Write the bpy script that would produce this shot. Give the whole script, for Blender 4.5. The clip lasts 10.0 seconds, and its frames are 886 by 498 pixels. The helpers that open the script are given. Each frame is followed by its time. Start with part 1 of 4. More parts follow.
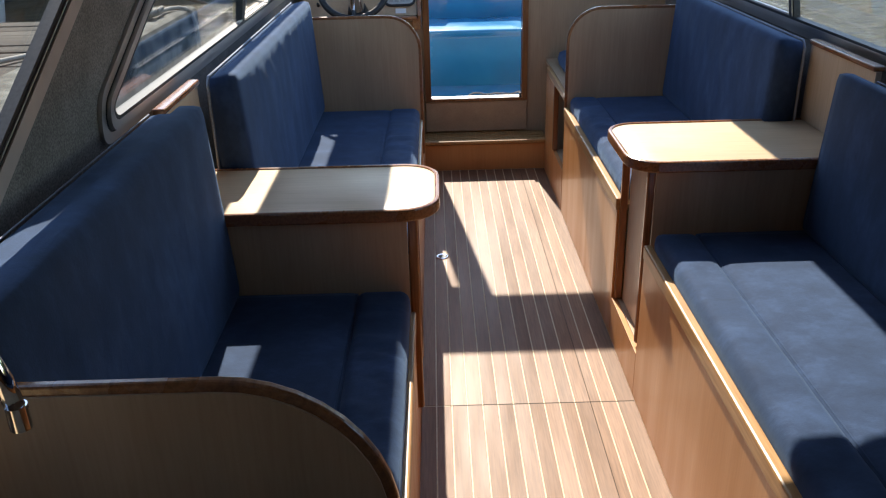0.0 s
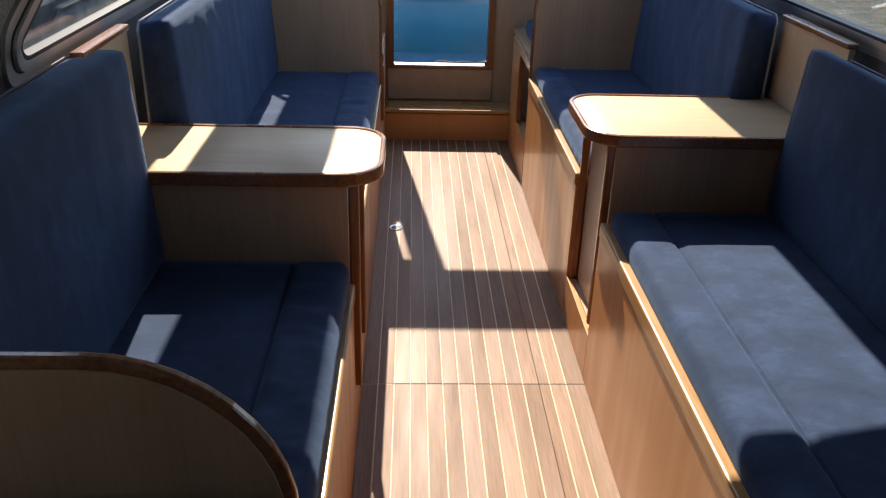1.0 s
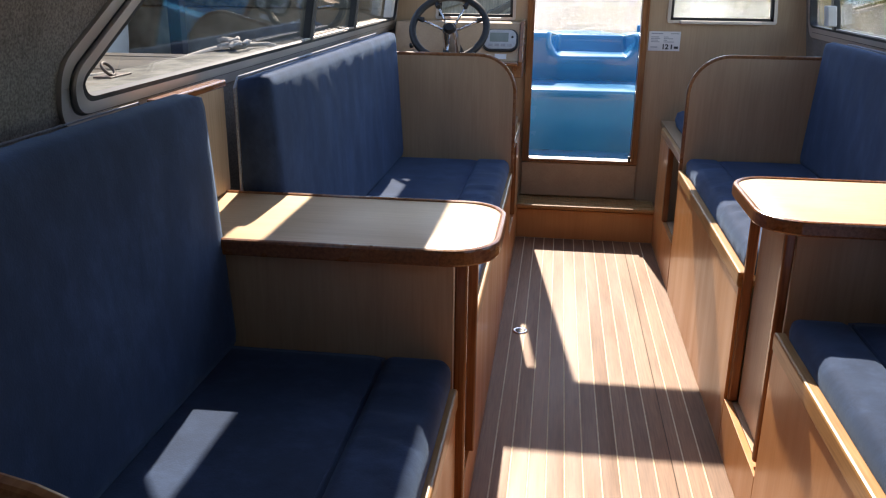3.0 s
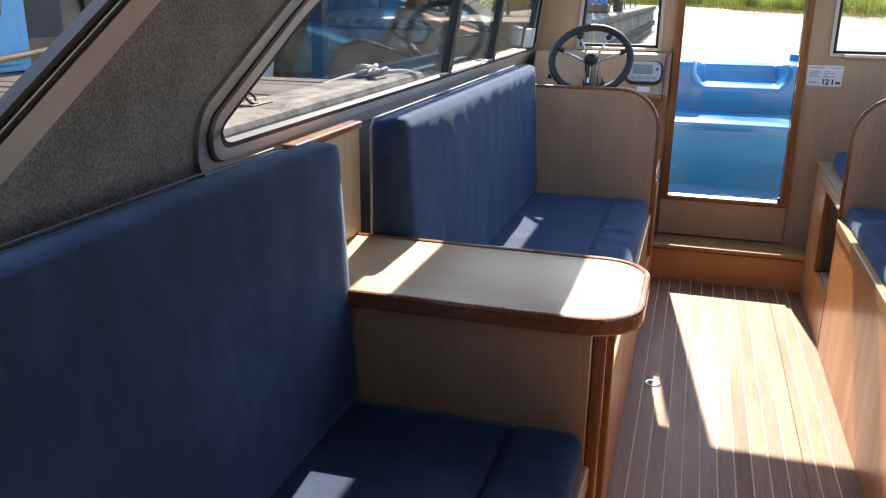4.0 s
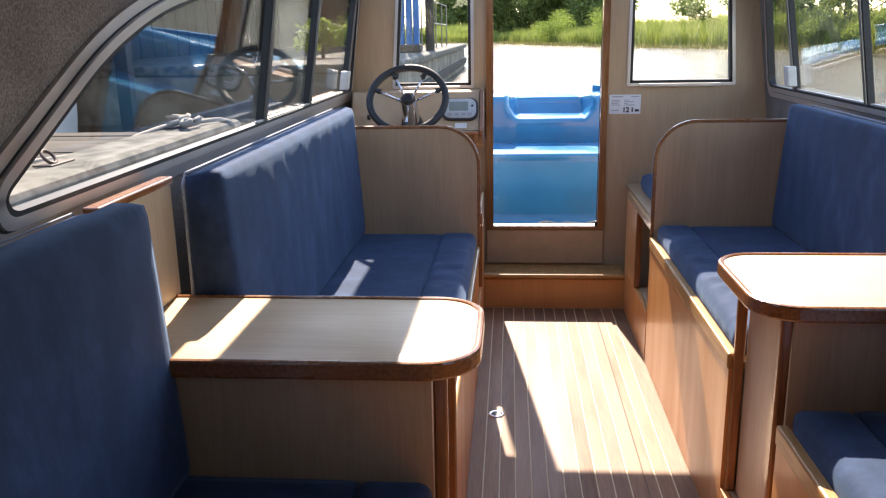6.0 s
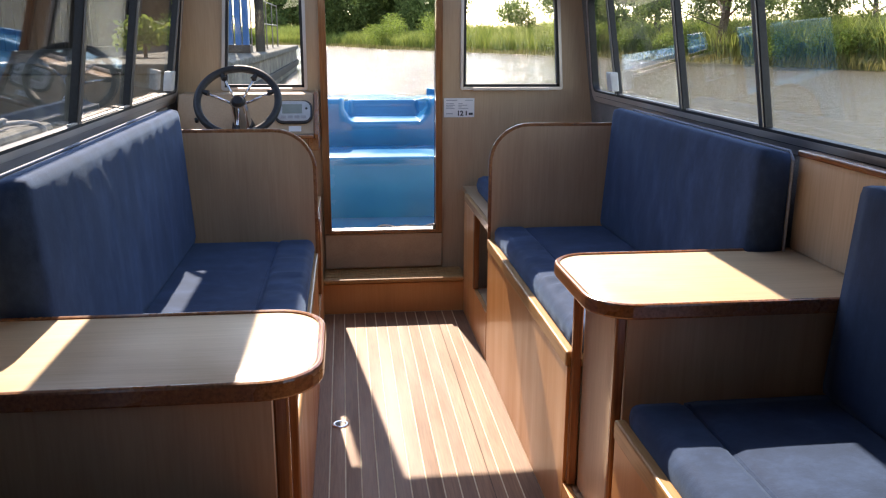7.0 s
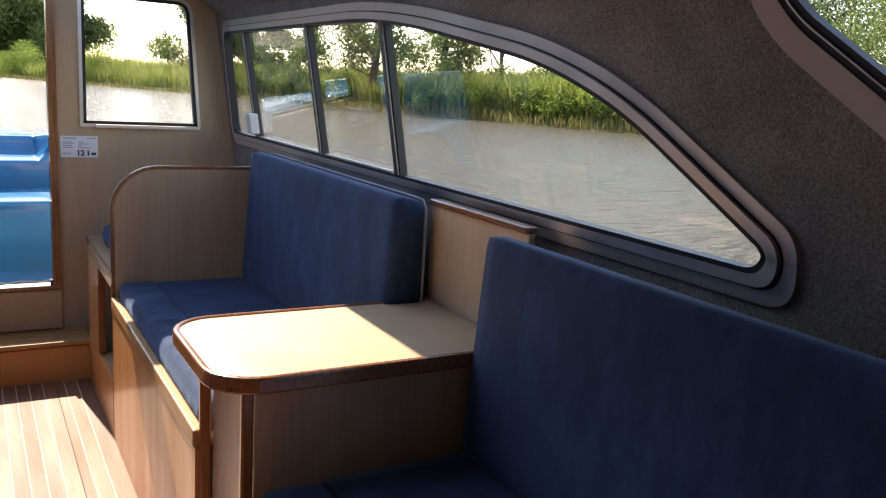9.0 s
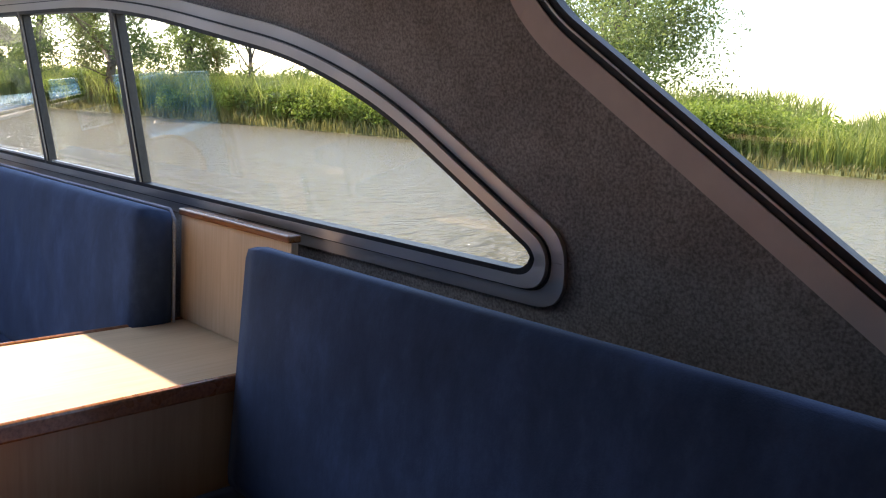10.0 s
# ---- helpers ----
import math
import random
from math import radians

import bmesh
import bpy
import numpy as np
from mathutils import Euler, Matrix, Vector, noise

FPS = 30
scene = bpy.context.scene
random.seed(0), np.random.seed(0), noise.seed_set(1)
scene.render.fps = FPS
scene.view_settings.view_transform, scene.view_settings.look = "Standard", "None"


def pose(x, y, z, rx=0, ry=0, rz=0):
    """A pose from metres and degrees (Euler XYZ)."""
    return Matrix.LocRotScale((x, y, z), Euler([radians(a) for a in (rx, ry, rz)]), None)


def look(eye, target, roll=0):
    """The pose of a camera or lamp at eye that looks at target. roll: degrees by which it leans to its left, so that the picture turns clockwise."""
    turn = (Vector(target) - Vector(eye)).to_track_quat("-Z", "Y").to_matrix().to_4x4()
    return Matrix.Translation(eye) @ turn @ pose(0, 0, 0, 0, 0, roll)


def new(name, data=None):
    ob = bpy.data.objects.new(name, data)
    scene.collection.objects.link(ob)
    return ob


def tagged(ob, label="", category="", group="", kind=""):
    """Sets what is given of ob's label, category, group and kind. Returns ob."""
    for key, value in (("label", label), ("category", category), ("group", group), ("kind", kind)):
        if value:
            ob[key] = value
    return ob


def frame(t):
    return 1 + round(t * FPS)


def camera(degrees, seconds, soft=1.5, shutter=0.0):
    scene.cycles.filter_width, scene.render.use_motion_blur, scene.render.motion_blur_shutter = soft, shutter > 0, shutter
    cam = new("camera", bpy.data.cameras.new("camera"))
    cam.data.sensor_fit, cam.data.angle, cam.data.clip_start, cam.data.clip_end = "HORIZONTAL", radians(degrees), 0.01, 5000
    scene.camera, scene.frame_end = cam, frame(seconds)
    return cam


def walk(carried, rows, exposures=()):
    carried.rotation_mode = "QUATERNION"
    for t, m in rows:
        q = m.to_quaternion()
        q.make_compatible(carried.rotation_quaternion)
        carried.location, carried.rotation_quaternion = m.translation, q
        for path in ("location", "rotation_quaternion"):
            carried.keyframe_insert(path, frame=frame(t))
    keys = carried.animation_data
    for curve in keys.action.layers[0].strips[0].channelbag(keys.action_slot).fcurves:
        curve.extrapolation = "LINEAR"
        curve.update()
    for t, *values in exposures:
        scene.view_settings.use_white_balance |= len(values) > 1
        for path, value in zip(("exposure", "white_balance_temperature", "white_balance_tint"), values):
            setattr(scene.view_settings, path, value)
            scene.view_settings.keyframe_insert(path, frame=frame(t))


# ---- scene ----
cam = camera(56.5, 10.0, soft=1.2)
PATH = [
    (0, (-0.239, 0.082, 1.391), (-0.235, 1.906, 0.571), -1.5),
    (0.5, (-0.233, 0.091, 1.386), (-0.155, 1.902, 0.54), 0.5),
    (1, (-0.183, 0.19, 1.334), (-0.101, 1.985, 0.456), 1.7),
    (1.5, (-0.146, 0.242, 1.326), (-0.03, 2.042, 0.46), 0.2),
    (2, (-0.14, 0.31, 1.274), (-0.024, 2.136, 0.466), -0.5),
    (2.5, (-0.149, 0.378, 1.206), (-0.143, 2.247, 0.494), -1.0),
    (3, (-0.156, 0.498, 1.158), (-0.408, 2.378, 0.524), 0.6),
    (3.2, (-0.17, 0.526, 1.138), (-0.511, 2.399, 0.525), 1.4),
    (4.3, (-0.202, 0.608, 1.212), (-0.79, 2.428, 0.626), 0.1),
    (4.5, (-0.209, 0.604, 1.196), (-0.814, 2.427, 0.638), -0.0),
    (5, (-0.216, 0.598, 1.205), (-0.805, 2.438, 0.687), -0.7),
    (5.5, (-0.204, 0.611, 1.204), (-0.646, 2.495, 0.7), -1.2),
    (6, (-0.195, 0.644, 1.201), (-0.356, 2.572, 0.693), -1.0),
    (6.2, (-0.193, 0.657, 1.197), (-0.254, 2.589, 0.686), -1.1),
    (7.3, (-0.199, 0.715, 1.199), (0.136, 2.624, 0.709), 1.2),
    (7.5, (-0.187, 0.74, 1.194), (0.226, 2.643, 0.736), 1.7),
    (8, (-0.161, 0.792, 1.207), (0.395, 2.67, 0.804), 2.3),
    (8.5, (-0.11, 0.834, 1.203), (0.606, 2.662, 0.822), 2.9),
    (9, (-0.066, 0.856, 1.191), (0.922, 2.552, 0.809), 3.5),
    (9.5, (-0.033, 0.902, 1.185), (1.251, 2.394, 0.831), 4.2),
    (10, (-0.019, 0.933, 1.183), (1.424, 2.275, 0.846), 3.9),
]
EXPOSURE = [(0, 1.85, 6800, 9), (0.6, 1.8, 7100, 11), (1.5, 1.7, 7450, 15), (2.5, 1.87, 7500, 16), (3.2, 2.0, 7400, 15), (4.5, 2.52, 7500, 17), (5.5, 2.52, 7500, 17), (6.2, 2.4, 7500, 17), (7.5, 2.0, 7550, 17), (8.5, 2.0, 7600, 17), (9, 2.1, 7700, 18), (10, 2.5, 7700, 17)]
walk(cam, [(t, look(eye, target, roll)) for t, eye, target, roll in PATH], EXPOSURE)

# ---- daylight: high sun ahead of the bow, a little to port ----
SUN_EL, SUN_AZ = 42.8, -7.5
world = bpy.data.worlds.new("sky")
scene.world = world
world.use_nodes = True
wn = world.node_tree.nodes
sky = wn.new("ShaderNodeTexSky")
sky.sky_type, sky.sun_disc = "NISHITA", False
sky.sun_elevation, sky.sun_rotation = radians(SUN_EL), radians(SUN_AZ)
sky.air_density, sky.dust_density = 1.0, 0.25
wn["Background"].inputs["Strength"].default_value = 0.122
world.node_tree.links.new(sky.outputs[0], wn["Background"].inputs["Color"])
sun = new("sun", bpy.data.lights.new("sun", "SUN"))
sun.data.energy, sun.data.angle, sun.data.color = 2.65, radians(0.6), (1.0, 0.94, 0.85)
sun_way = Vector((math.sin(radians(SUN_AZ)) * math.cos(radians(SUN_EL)), math.cos(radians(SUN_AZ)) * math.cos(radians(SUN_EL)), math.sin(radians(SUN_EL))))
sun.matrix_world = look((sun_way * 40)[:], (0, 0, 0))


# ---- materials ----
def material(name, rough=0.5, metal=0.0, spec=0.5):
    m = bpy.data.materials.new(name)
    m.use_nodes = True
    b = m.node_tree.nodes["Principled BSDF"]
    b.inputs["Roughness"].default_value, b.inputs["Metallic"].default_value = rough, metal
    b.inputs["Specular IOR Level"].default_value = spec
    return m, m.node_tree.nodes, m.node_tree.links, b


def ramp(nodes, stops):
    r = nodes.new("ShaderNodeValToRGB")
    for n, (at, col) in enumerate(stops):
        e = r.color_ramp.elements[n] if n < 2 else r.color_ramp.elements.new(at)
        e.position, e.color = at, (*col, 1)
    return r


def noise_tex(nodes, links, scale, detail=4, stretch=(1, 1, 1), rough=0.55, per_object=False):
    co = nodes.new("ShaderNodeTexCoord")
    mp = nodes.new("ShaderNodeMapping")
    mp.inputs["Scale"].default_value = stretch
    links.new(co.outputs["Object"], mp.inputs["Vector"])
    if per_object:
        info = nodes.new("ShaderNodeObjectInfo")
        mul = nodes.new("ShaderNodeMath")
        mul.operation = "MULTIPLY"
        mul.inputs[1].default_value = 37.0
        links.new(info.outputs["Random"], mul.inputs[0])
        links.new(mul.outputs[0], mp.inputs["Location"])
    t = nodes.new("ShaderNodeTexNoise")
    t.inputs["Scale"].default_value, t.inputs["Detail"].default_value, t.inputs["Roughness"].default_value = scale, detail, rough
    links.new(mp.outputs[0], t.inputs["Vector"])
    return t


def mix_colour(nodes, links, fac, a, b, mode="MIX"):
    m = nodes.new("ShaderNodeMix")
    m.data_type, m.blend_type = "RGBA", mode
    for sock, v in ((m.inputs[0], fac), (m.inputs[6], a), (m.inputs[7], b)):
        if hasattr(v, "is_linked"):
            links.new(v, sock)
        else:
            sock.default_value = v if not isinstance(v, tuple) else (*v, 1)
    return m.outputs[2]


def bump(nodes, links, bsdf, height, strength, distance):
    b = nodes.new("ShaderNodeBump")
    b.inputs["Strength"].default_value, b.inputs["Distance"].default_value = strength, distance
    links.new(height, b.inputs["Height"])
    links.new(b.outputs[0], bsdf.inputs["Normal"])


def wood(name, dark, mid, light, along, rough=0.4, coat=0.0, per_object=False, grain=1.0, blotch=0.25):
    """Veneer or solid wood with its grain along one axis."""
    m, n, l, b = material(name, rough)
    st = [22.0, 22.0, 22.0]
    st["xyz".index(along)] = 1.1
    fine = noise_tex(n, l, 7.0 * grain, 5, st, 0.6, per_object)
    st2 = [5.0, 5.0, 5.0]
    st2["xyz".index(along)] = 0.5
    wide = noise_tex(n, l, 2.2, 3, st2, 0.5, per_object)
    r = ramp(n, [(0.3, dark), (0.52, mid), (0.75, light)])
    l.new(fine.outputs[0], r.inputs[0])
    shade = ramp(n, [(0.3, (1 - blotch,) * 3), (0.7, (1.0,) * 3)])
    l.new(wide.outputs[0], shade.inputs[0])
    col = mix_colour(n, l, 1.0, r.outputs[0], shade.outputs[0], "MULTIPLY")
    if per_object:
        info = n.new("ShaderNodeObjectInfo")
        rr = ramp(n, [(0.0, (0.8, 0.78, 0.76)), (1.0, (1.08, 1.06, 1.04))])
        l.new(info.outputs["Random"], rr.inputs[0])
        col = mix_colour(n, l, 1.0, col, rr.outputs[0], "MULTIPLY")
    l.new(col, b.inputs["Base Color"])
    rg = ramp(n, [(0.3, (rough + 0.12,) * 3), (0.7, (rough - 0.06,) * 3)])
    l.new(wide.outputs[0], rg.inputs[0])
    l.new(rg.outputs[0], b.inputs["Roughness"])
    b.inputs["Coat Weight"].default_value, b.inputs["Coat Roughness"].default_value = coat, 0.12
    bump(n, l, b, fine.outputs[0], 0.12, 0.002)
    return m


OAK_Z = wood("oak_veneer_upright", (0.49, 0.33, 0.2), (0.53, 0.365, 0.225), (0.565, 0.395, 0.25), "z", 0.38, blotch=0.14)
OAK_Y = wood("oak_veneer_lengthwise", (0.49, 0.33, 0.2), (0.53, 0.365, 0.225), (0.565, 0.395, 0.25), "y", 0.38, blotch=0.14)
PALE = wood("pale_oak_veneer", (0.58, 0.42, 0.27), (0.64, 0.475, 0.315), (0.69, 0.525, 0.36), "z", 0.4, blotch=0.12)
FRONT = wood("beech_laminate_front", (0.57, 0.255, 0.085), (0.6, 0.275, 0.095), (0.63, 0.3, 0.11), "z", 0.38, 0.2, blotch=0.1)
MAPLE = wood("maple_table_laminate", (0.63, 0.46, 0.275), (0.69, 0.515, 0.32), (0.74, 0.565, 0.365), "x", 0.42, 0.05, blotch=0.12)
MAHOG = wood("varnished_mahogany", (0.19, 0.065, 0.02), (0.32, 0.122, 0.042), (0.42, 0.185, 0.07), "y", 0.26, 0.6, blotch=0.35)
MAHOG_Z = wood("varnished_mahogany_upright", (0.19, 0.065, 0.02), (0.32, 0.122, 0.042), (0.42, 0.185, 0.07), "z", 0.26, 0.6, blotch=0.35)
NOSING = wood("golden_oak_rail", (0.4, 0.2, 0.06), (0.52, 0.28, 0.1), (0.62, 0.36, 0.15), "y", 0.4, 0.25)
TEAK = wood("teak_plank", (0.19, 0.096, 0.046), (0.265, 0.138, 0.068), (0.325, 0.178, 0.092), "y", 0.55, 0.03, per_object=True, grain=1.3)
DOCK = wood("weathered_jetty_plank", (0.03, 0.026, 0.02), (0.055, 0.048, 0.038), (0.085, 0.076, 0.062), "x", 0.88, per_object=True)


def speckled(name, c0, c1, scale, rough, strength=0.3, dist=0.003, blot=None, detail=4):
    m, n, l, b = material(name, rough)
    t = noise_tex(n, l, scale, detail)
    r = ramp(n, [(0.35, c0), (0.65, c1)])
    l.new(t.outputs[0], r.inputs[0])
    col = r.outputs[0]
    if blot:
        t2 = noise_tex(n, l, blot, 3)
        r2 = ramp(n, [(0.35, (0.75,) * 3), (0.65, (1.0,) * 3)])
        l.new(t2.outputs[0], r2.inputs[0])
        col = mix_colour(n, l, 1.0, col, r2.outputs[0], "MULTIPLY")
    l.new(col, b.inputs["Base Color"])
    bump(n, l, b, t.outputs[0], strength, dist)
    return m


def velour():
    m, n, l, b = material("navy_velour", 0.85, spec=0.2)
    nap = noise_tex(n, l, 9.0, 7, (1, 1.3, 0.7), 0.72)
    fuzz = noise_tex(n, l, 380.0, 2)
    r = ramp(n, [(0.3, (0.018, 0.033, 0.07)), (0.5, (0.026, 0.048, 0.102)), (0.72, (0.044, 0.08, 0.166))])
    l.new(nap.outputs[0], r.inputs[0])
    l.new(r.outputs[0], b.inputs["Base Color"])
    b.inputs["Sheen Weight"].default_value, b.inputs["Sheen Roughness"].default_value = 0.26, 0.45
    b.inputs["Sheen Tint"].default_value = (0.44, 0.66, 1.0, 1)
    bump(n, l, b, fuzz.outputs[0], 0.35, 0.001)
    return m


VELOUR = velour()
PIPING = speckled("pale_piping", (0.24, 0.27, 0.34), (0.38, 0.4, 0.46), 300, 0.7)
CARPET = speckled("grey_lining_carpet", (0.17, 0.152, 0.14), (0.37, 0.335, 0.305), 250.0, 0.95, 0.2, 0.0015, 9.0, 4)
CAULK = speckled("cream_caulk", (0.56, 0.46, 0.29), (0.68, 0.57, 0.38), 60, 0.6)
GAP = speckled("dark_joint", (0.02, 0.014, 0.01), (0.04, 0.03, 0.02), 50, 0.8)
RUBBER = speckled("black_rubber_seal", (0.012, 0.012, 0.013), (0.022, 0.022, 0.024), 120, 0.5, 0.1)
PLASTIC = speckled("white_plastic", (0.62, 0.62, 0.6), (0.72, 0.72, 0.7), 30, 0.4, 0.05)
PAPER = speckled("white_card", (0.74, 0.73, 0.73), (0.82, 0.81, 0.8), 8, 0.6, 0.02)
INK = speckled("dark_ink", (0.03, 0.03, 0.035), (0.06, 0.06, 0.065), 60, 0.7, 0.02)
GREYINK = speckled("grey_ink", (0.3, 0.31, 0.33), (0.4, 0.4, 0.42), 60, 0.7, 0.02)
GREYPL = speckled("grey_plastic", (0.4, 0.42, 0.44), (0.5, 0.52, 0.54), 40, 0.35, 0.05)
LCD = speckled("lcd_glass", (0.2, 0.24, 0.22), (0.26, 0.3, 0.27), 10, 0.15, 0.0)
CONCRETE = speckled("quay_concrete", (0.13, 0.115, 0.09), (0.32, 0.29, 0.23), 3.0, 0.9, 0.6, 0.02, 0.8, 8)
KERB = speckled("peeling_pale_edge_beam", (0.04, 0.042, 0.03), (0.2, 0.195, 0.165), 9.0, 0.85, 0.6, 0.012, 2.0, 8)
ROPE = speckled("weathered_rope", (0.3, 0.27, 0.22), (0.5, 0.46, 0.4), 160, 0.9, 0.6, 0.004)
IRON = speckled("rusty_iron", (0.05, 0.035, 0.03), (0.12, 0.08, 0.06), 60, 0.6)
HULLWHITE = speckled("white_gelcoat", (0.66, 0.67, 0.67), (0.75, 0.75, 0.74), 3, 0.25, 0.02)
BROWNCOVER = speckled("brown_timber_side", (0.05, 0.025, 0.014), (0.12, 0.06, 0.03), 6, 0.5, 0.2, 0.01)
BLUEHULL = speckled("light_blue_boat_paint", (0.08, 0.3, 0.55), (0.12, 0.38, 0.64), 4, 0.35, 0.05)
HOISTBLUE = speckled("blue_hoist_paint", (0.025, 0.11, 0.3), (0.045, 0.17, 0.42), 3, 0.5, 0.1, 0.01)
GUNWALE = speckled("bright_blue_gunwale_paint", (0.02, 0.2, 0.36), (0.04, 0.27, 0.45), 5, 0.35, 0.05)
BLUECOVER = speckled("blue_tarpaulin", (0.03, 0.12, 0.25), (0.05, 0.2, 0.38), 5, 0.6, 0.4, 0.02)
PAVER = speckled("orange_brick_paver", (0.36, 0.16, 0.08), (0.5, 0.25, 0.13), 25, 0.85)
SHEDWOOD = wood("dark_shed_boards", (0.012, 0.009, 0.008), (0.022, 0.017, 0.014), (0.036, 0.029, 0.023), "z", 0.75, per_object=True)


def metal(name, col, rough, scale=40, stretch=(1, 1, 1)):
    m, n, l, b = material(name, rough, 1.0)
    t = noise_tex(n, l, scale, 3, stretch)
    r = ramp(n, [(0.3, tuple(c * 0.86 for c in col)), (0.7, col)])
    l.new(t.outputs[0], r.inputs[0])
    l.new(r.outputs[0], b.inputs["Base Color"])
    rg = ramp(n, [(0.3, (rough * 0.8,) * 3), (0.7, (rough * 1.25,) * 3)])
    l.new(t.outputs[0], rg.inputs[0])
    l.new(rg.outputs[0], b.inputs["Roughness"])
    return m


ALU = metal("satin_aluminium", (0.7, 0.645, 0.61), 0.48, 6)
PINKALU = speckled("rose_beige_window_trim", (0.56, 0.455, 0.4), (0.64, 0.52, 0.455), 14, 0.42, 0.03)
# aluminium with the backlit mullions' shade in its colour, also used for the railing
ALU_DARK = metal("darkened_aluminium", (0.22, 0.2, 0.19), 0.4, 6)
CHROME = metal("chrome", (0.8, 0.8, 0.82), 0.08, 12)


def gelcoat():
    m, n, l, b = material("blue_gelcoat", 0.16)
    t = noise_tex(n, l, 3.0, 4)
    r = ramp(n, [(0.3, (0.018, 0.2, 0.4)), (0.7, (0.03, 0.26, 0.48))])
    l.new(t.outputs[0], r.inputs[0])
    l.new(r.outputs[0], b.inputs["Base Color"])
    b.inputs["Coat Weight"].default_value = 0.4
    rg = ramp(n, [(0.3, (0.14,) * 3), (0.7, (0.3,) * 3)])
    l.new(t.outputs[0], rg.inputs[0])
    l.new(rg.outputs[0], b.inputs["Roughness"])
    return m


GEL = gelcoat()
GELTRIM = speckled("pale_worn_gelcoat_edge", (0.45, 0.6, 0.7), (0.6, 0.72, 0.8), 20, 0.35, 0.05)


def glass():
    m = bpy.data.materials.new("window_glass")
    m.use_nodes = True
    n, l = m.node_tree.nodes, m.node_tree.links
    n.clear()
    out, mix = n.new("ShaderNodeOutputMaterial"), n.new("ShaderNodeMixShader")
    clear, gloss = n.new("ShaderNodeBsdfTransparent"), n.new("ShaderNodeBsdfGlossy")
    clear.inputs[0].default_value = (0.985, 0.99, 0.985, 1)
    gloss.inputs["Roughness"].default_value = 0.005
    lw, pw, ma = n.new("ShaderNodeLayerWeight"), n.new("ShaderNodeMath"), n.new("ShaderNodeMath")
    lw.inputs["Blend"].default_value = 0.5
    pw.operation, ma.operation = "POWER", "MULTIPLY_ADD"
    pw.inputs[1].default_value, ma.inputs[1].default_value, ma.inputs[2].default_value = 4.0, 0.82, 0.035
    l.new(lw.outputs["Facing"], pw.inputs[0])
    l.new(pw.outputs[0], ma.inputs[0])
    l.new(ma.outputs[0], mix.inputs[0])
    l.new(clear.outputs[0], mix.inputs[1])
    l.new(gloss.outputs[0], mix.inputs[2])
    l.new(mix.outputs[0], out.inputs[0])
    return m


GLASS = glass()


def water():
    m, n, l, b = material("river_water", 0.15)
    t1 = noise_tex(n, l, 3.6, 5, (1.0, 1.9, 1))
    t2 = noise_tex(n, l, 0.35, 3, (1.0, 1.7, 1))
    b.inputs["Base Color"].default_value = (0.115, 0.097, 0.062, 1)
    b.inputs["IOR"].default_value = 1.33
    ad = n.new("ShaderNodeMath")
    l.new(t1.outputs[0], ad.inputs[0])
    l.new(t2.outputs[0], ad.inputs[1])
    bump(n, l, b, ad.outputs[0], 0.85, 0.17)
    return m


WATER = water()


def foliage(name, dark, light, scale):
    m, n, l, b = material(name, 0.6, spec=0.3)
    g = n.new("ShaderNodeNewGeometry")
    r = ramp(n, [(0.0, dark), (1.0, light)])
    l.new(g.outputs["Random Per Island"], r.inputs[0])
    t = noise_tex(n, l, scale, 3)
    r2 = ramp(n, [(0.35, (0.6, 0.65, 0.6)), (0.65, (1.15, 1.1, 1.0))])
    l.new(t.outputs[0], r2.inputs[0])
    col = mix_colour(n, l, 1.0, r.outputs[0], r2.outputs[0], "MULTIPLY")
    l.new(col, b.inputs["Base Color"])
    b.inputs["Subsurface Weight"].default_value = 0.0
    tr, mx = n.new("ShaderNodeBsdfTranslucent"), n.new("ShaderNodeMixShader")
    mx.inputs[0].default_value = 0.48
    l.new(col, tr.inputs[0])
    out = n["Material Output"]
    l.new(b.outputs[0], mx.inputs[1])
    l.new(tr.outputs[0], mx.inputs[2])
    l.new(mx.outputs[0], out.inputs[0])
    return m


REED = foliage("reed_leaves", (0.13, 0.19, 0.04), (0.34, 0.38, 0.11), 0.3)
REEDBASE = foliage("reed_stubble", (0.13, 0.13, 0.04), (0.26, 0.24, 0.1), 0.5)
BUSH = foliage("willow_bush_leaves", (0.15, 0.23, 0.035), (0.32, 0.4, 0.09), 0.6)
LEAF = foliage("tree_leaves", (0.1, 0.15, 0.045), (0.25, 0.32, 0.11), 0.4)
BARK = speckled("grey_bark", (0.05, 0.04, 0.03), (0.12, 0.1, 0.08), 8, 0.9, 0.6, 0.02)
SOIL = speckled("bank_soil_and_grass", (0.06, 0.08, 0.025), (0.14, 0.15, 0.05), 1.2, 0.95, 0.4, 0.05)


# ---- building helpers ----
def part(name, bm, mat, parent=None, label="", smooth=False):
    bmesh.ops.recalc_face_normals(bm, faces=bm.faces[:])
    me = bpy.data.meshes.new(name)
    bm.to_mesh(me)
    bm.free()
    me.materials.append(mat)
    if smooth:
        me.shade_smooth()
        if smooth != "all":
            me.set_sharp_from_angle(angle=radians(38))
    ob = new(name, me)
    if parent:
        ob.parent = parent
        ob.matrix_parent_inverse = parent.matrix_basis.inverted()
    if label:
        tagged(ob, label)
    return ob


def thing(name, at, label, category, group="", kind=""):
    e = new(name)
    e.empty_display_size = 0.05
    e.matrix_basis = pose(*at)
    return tagged(e, label, category, group, kind)


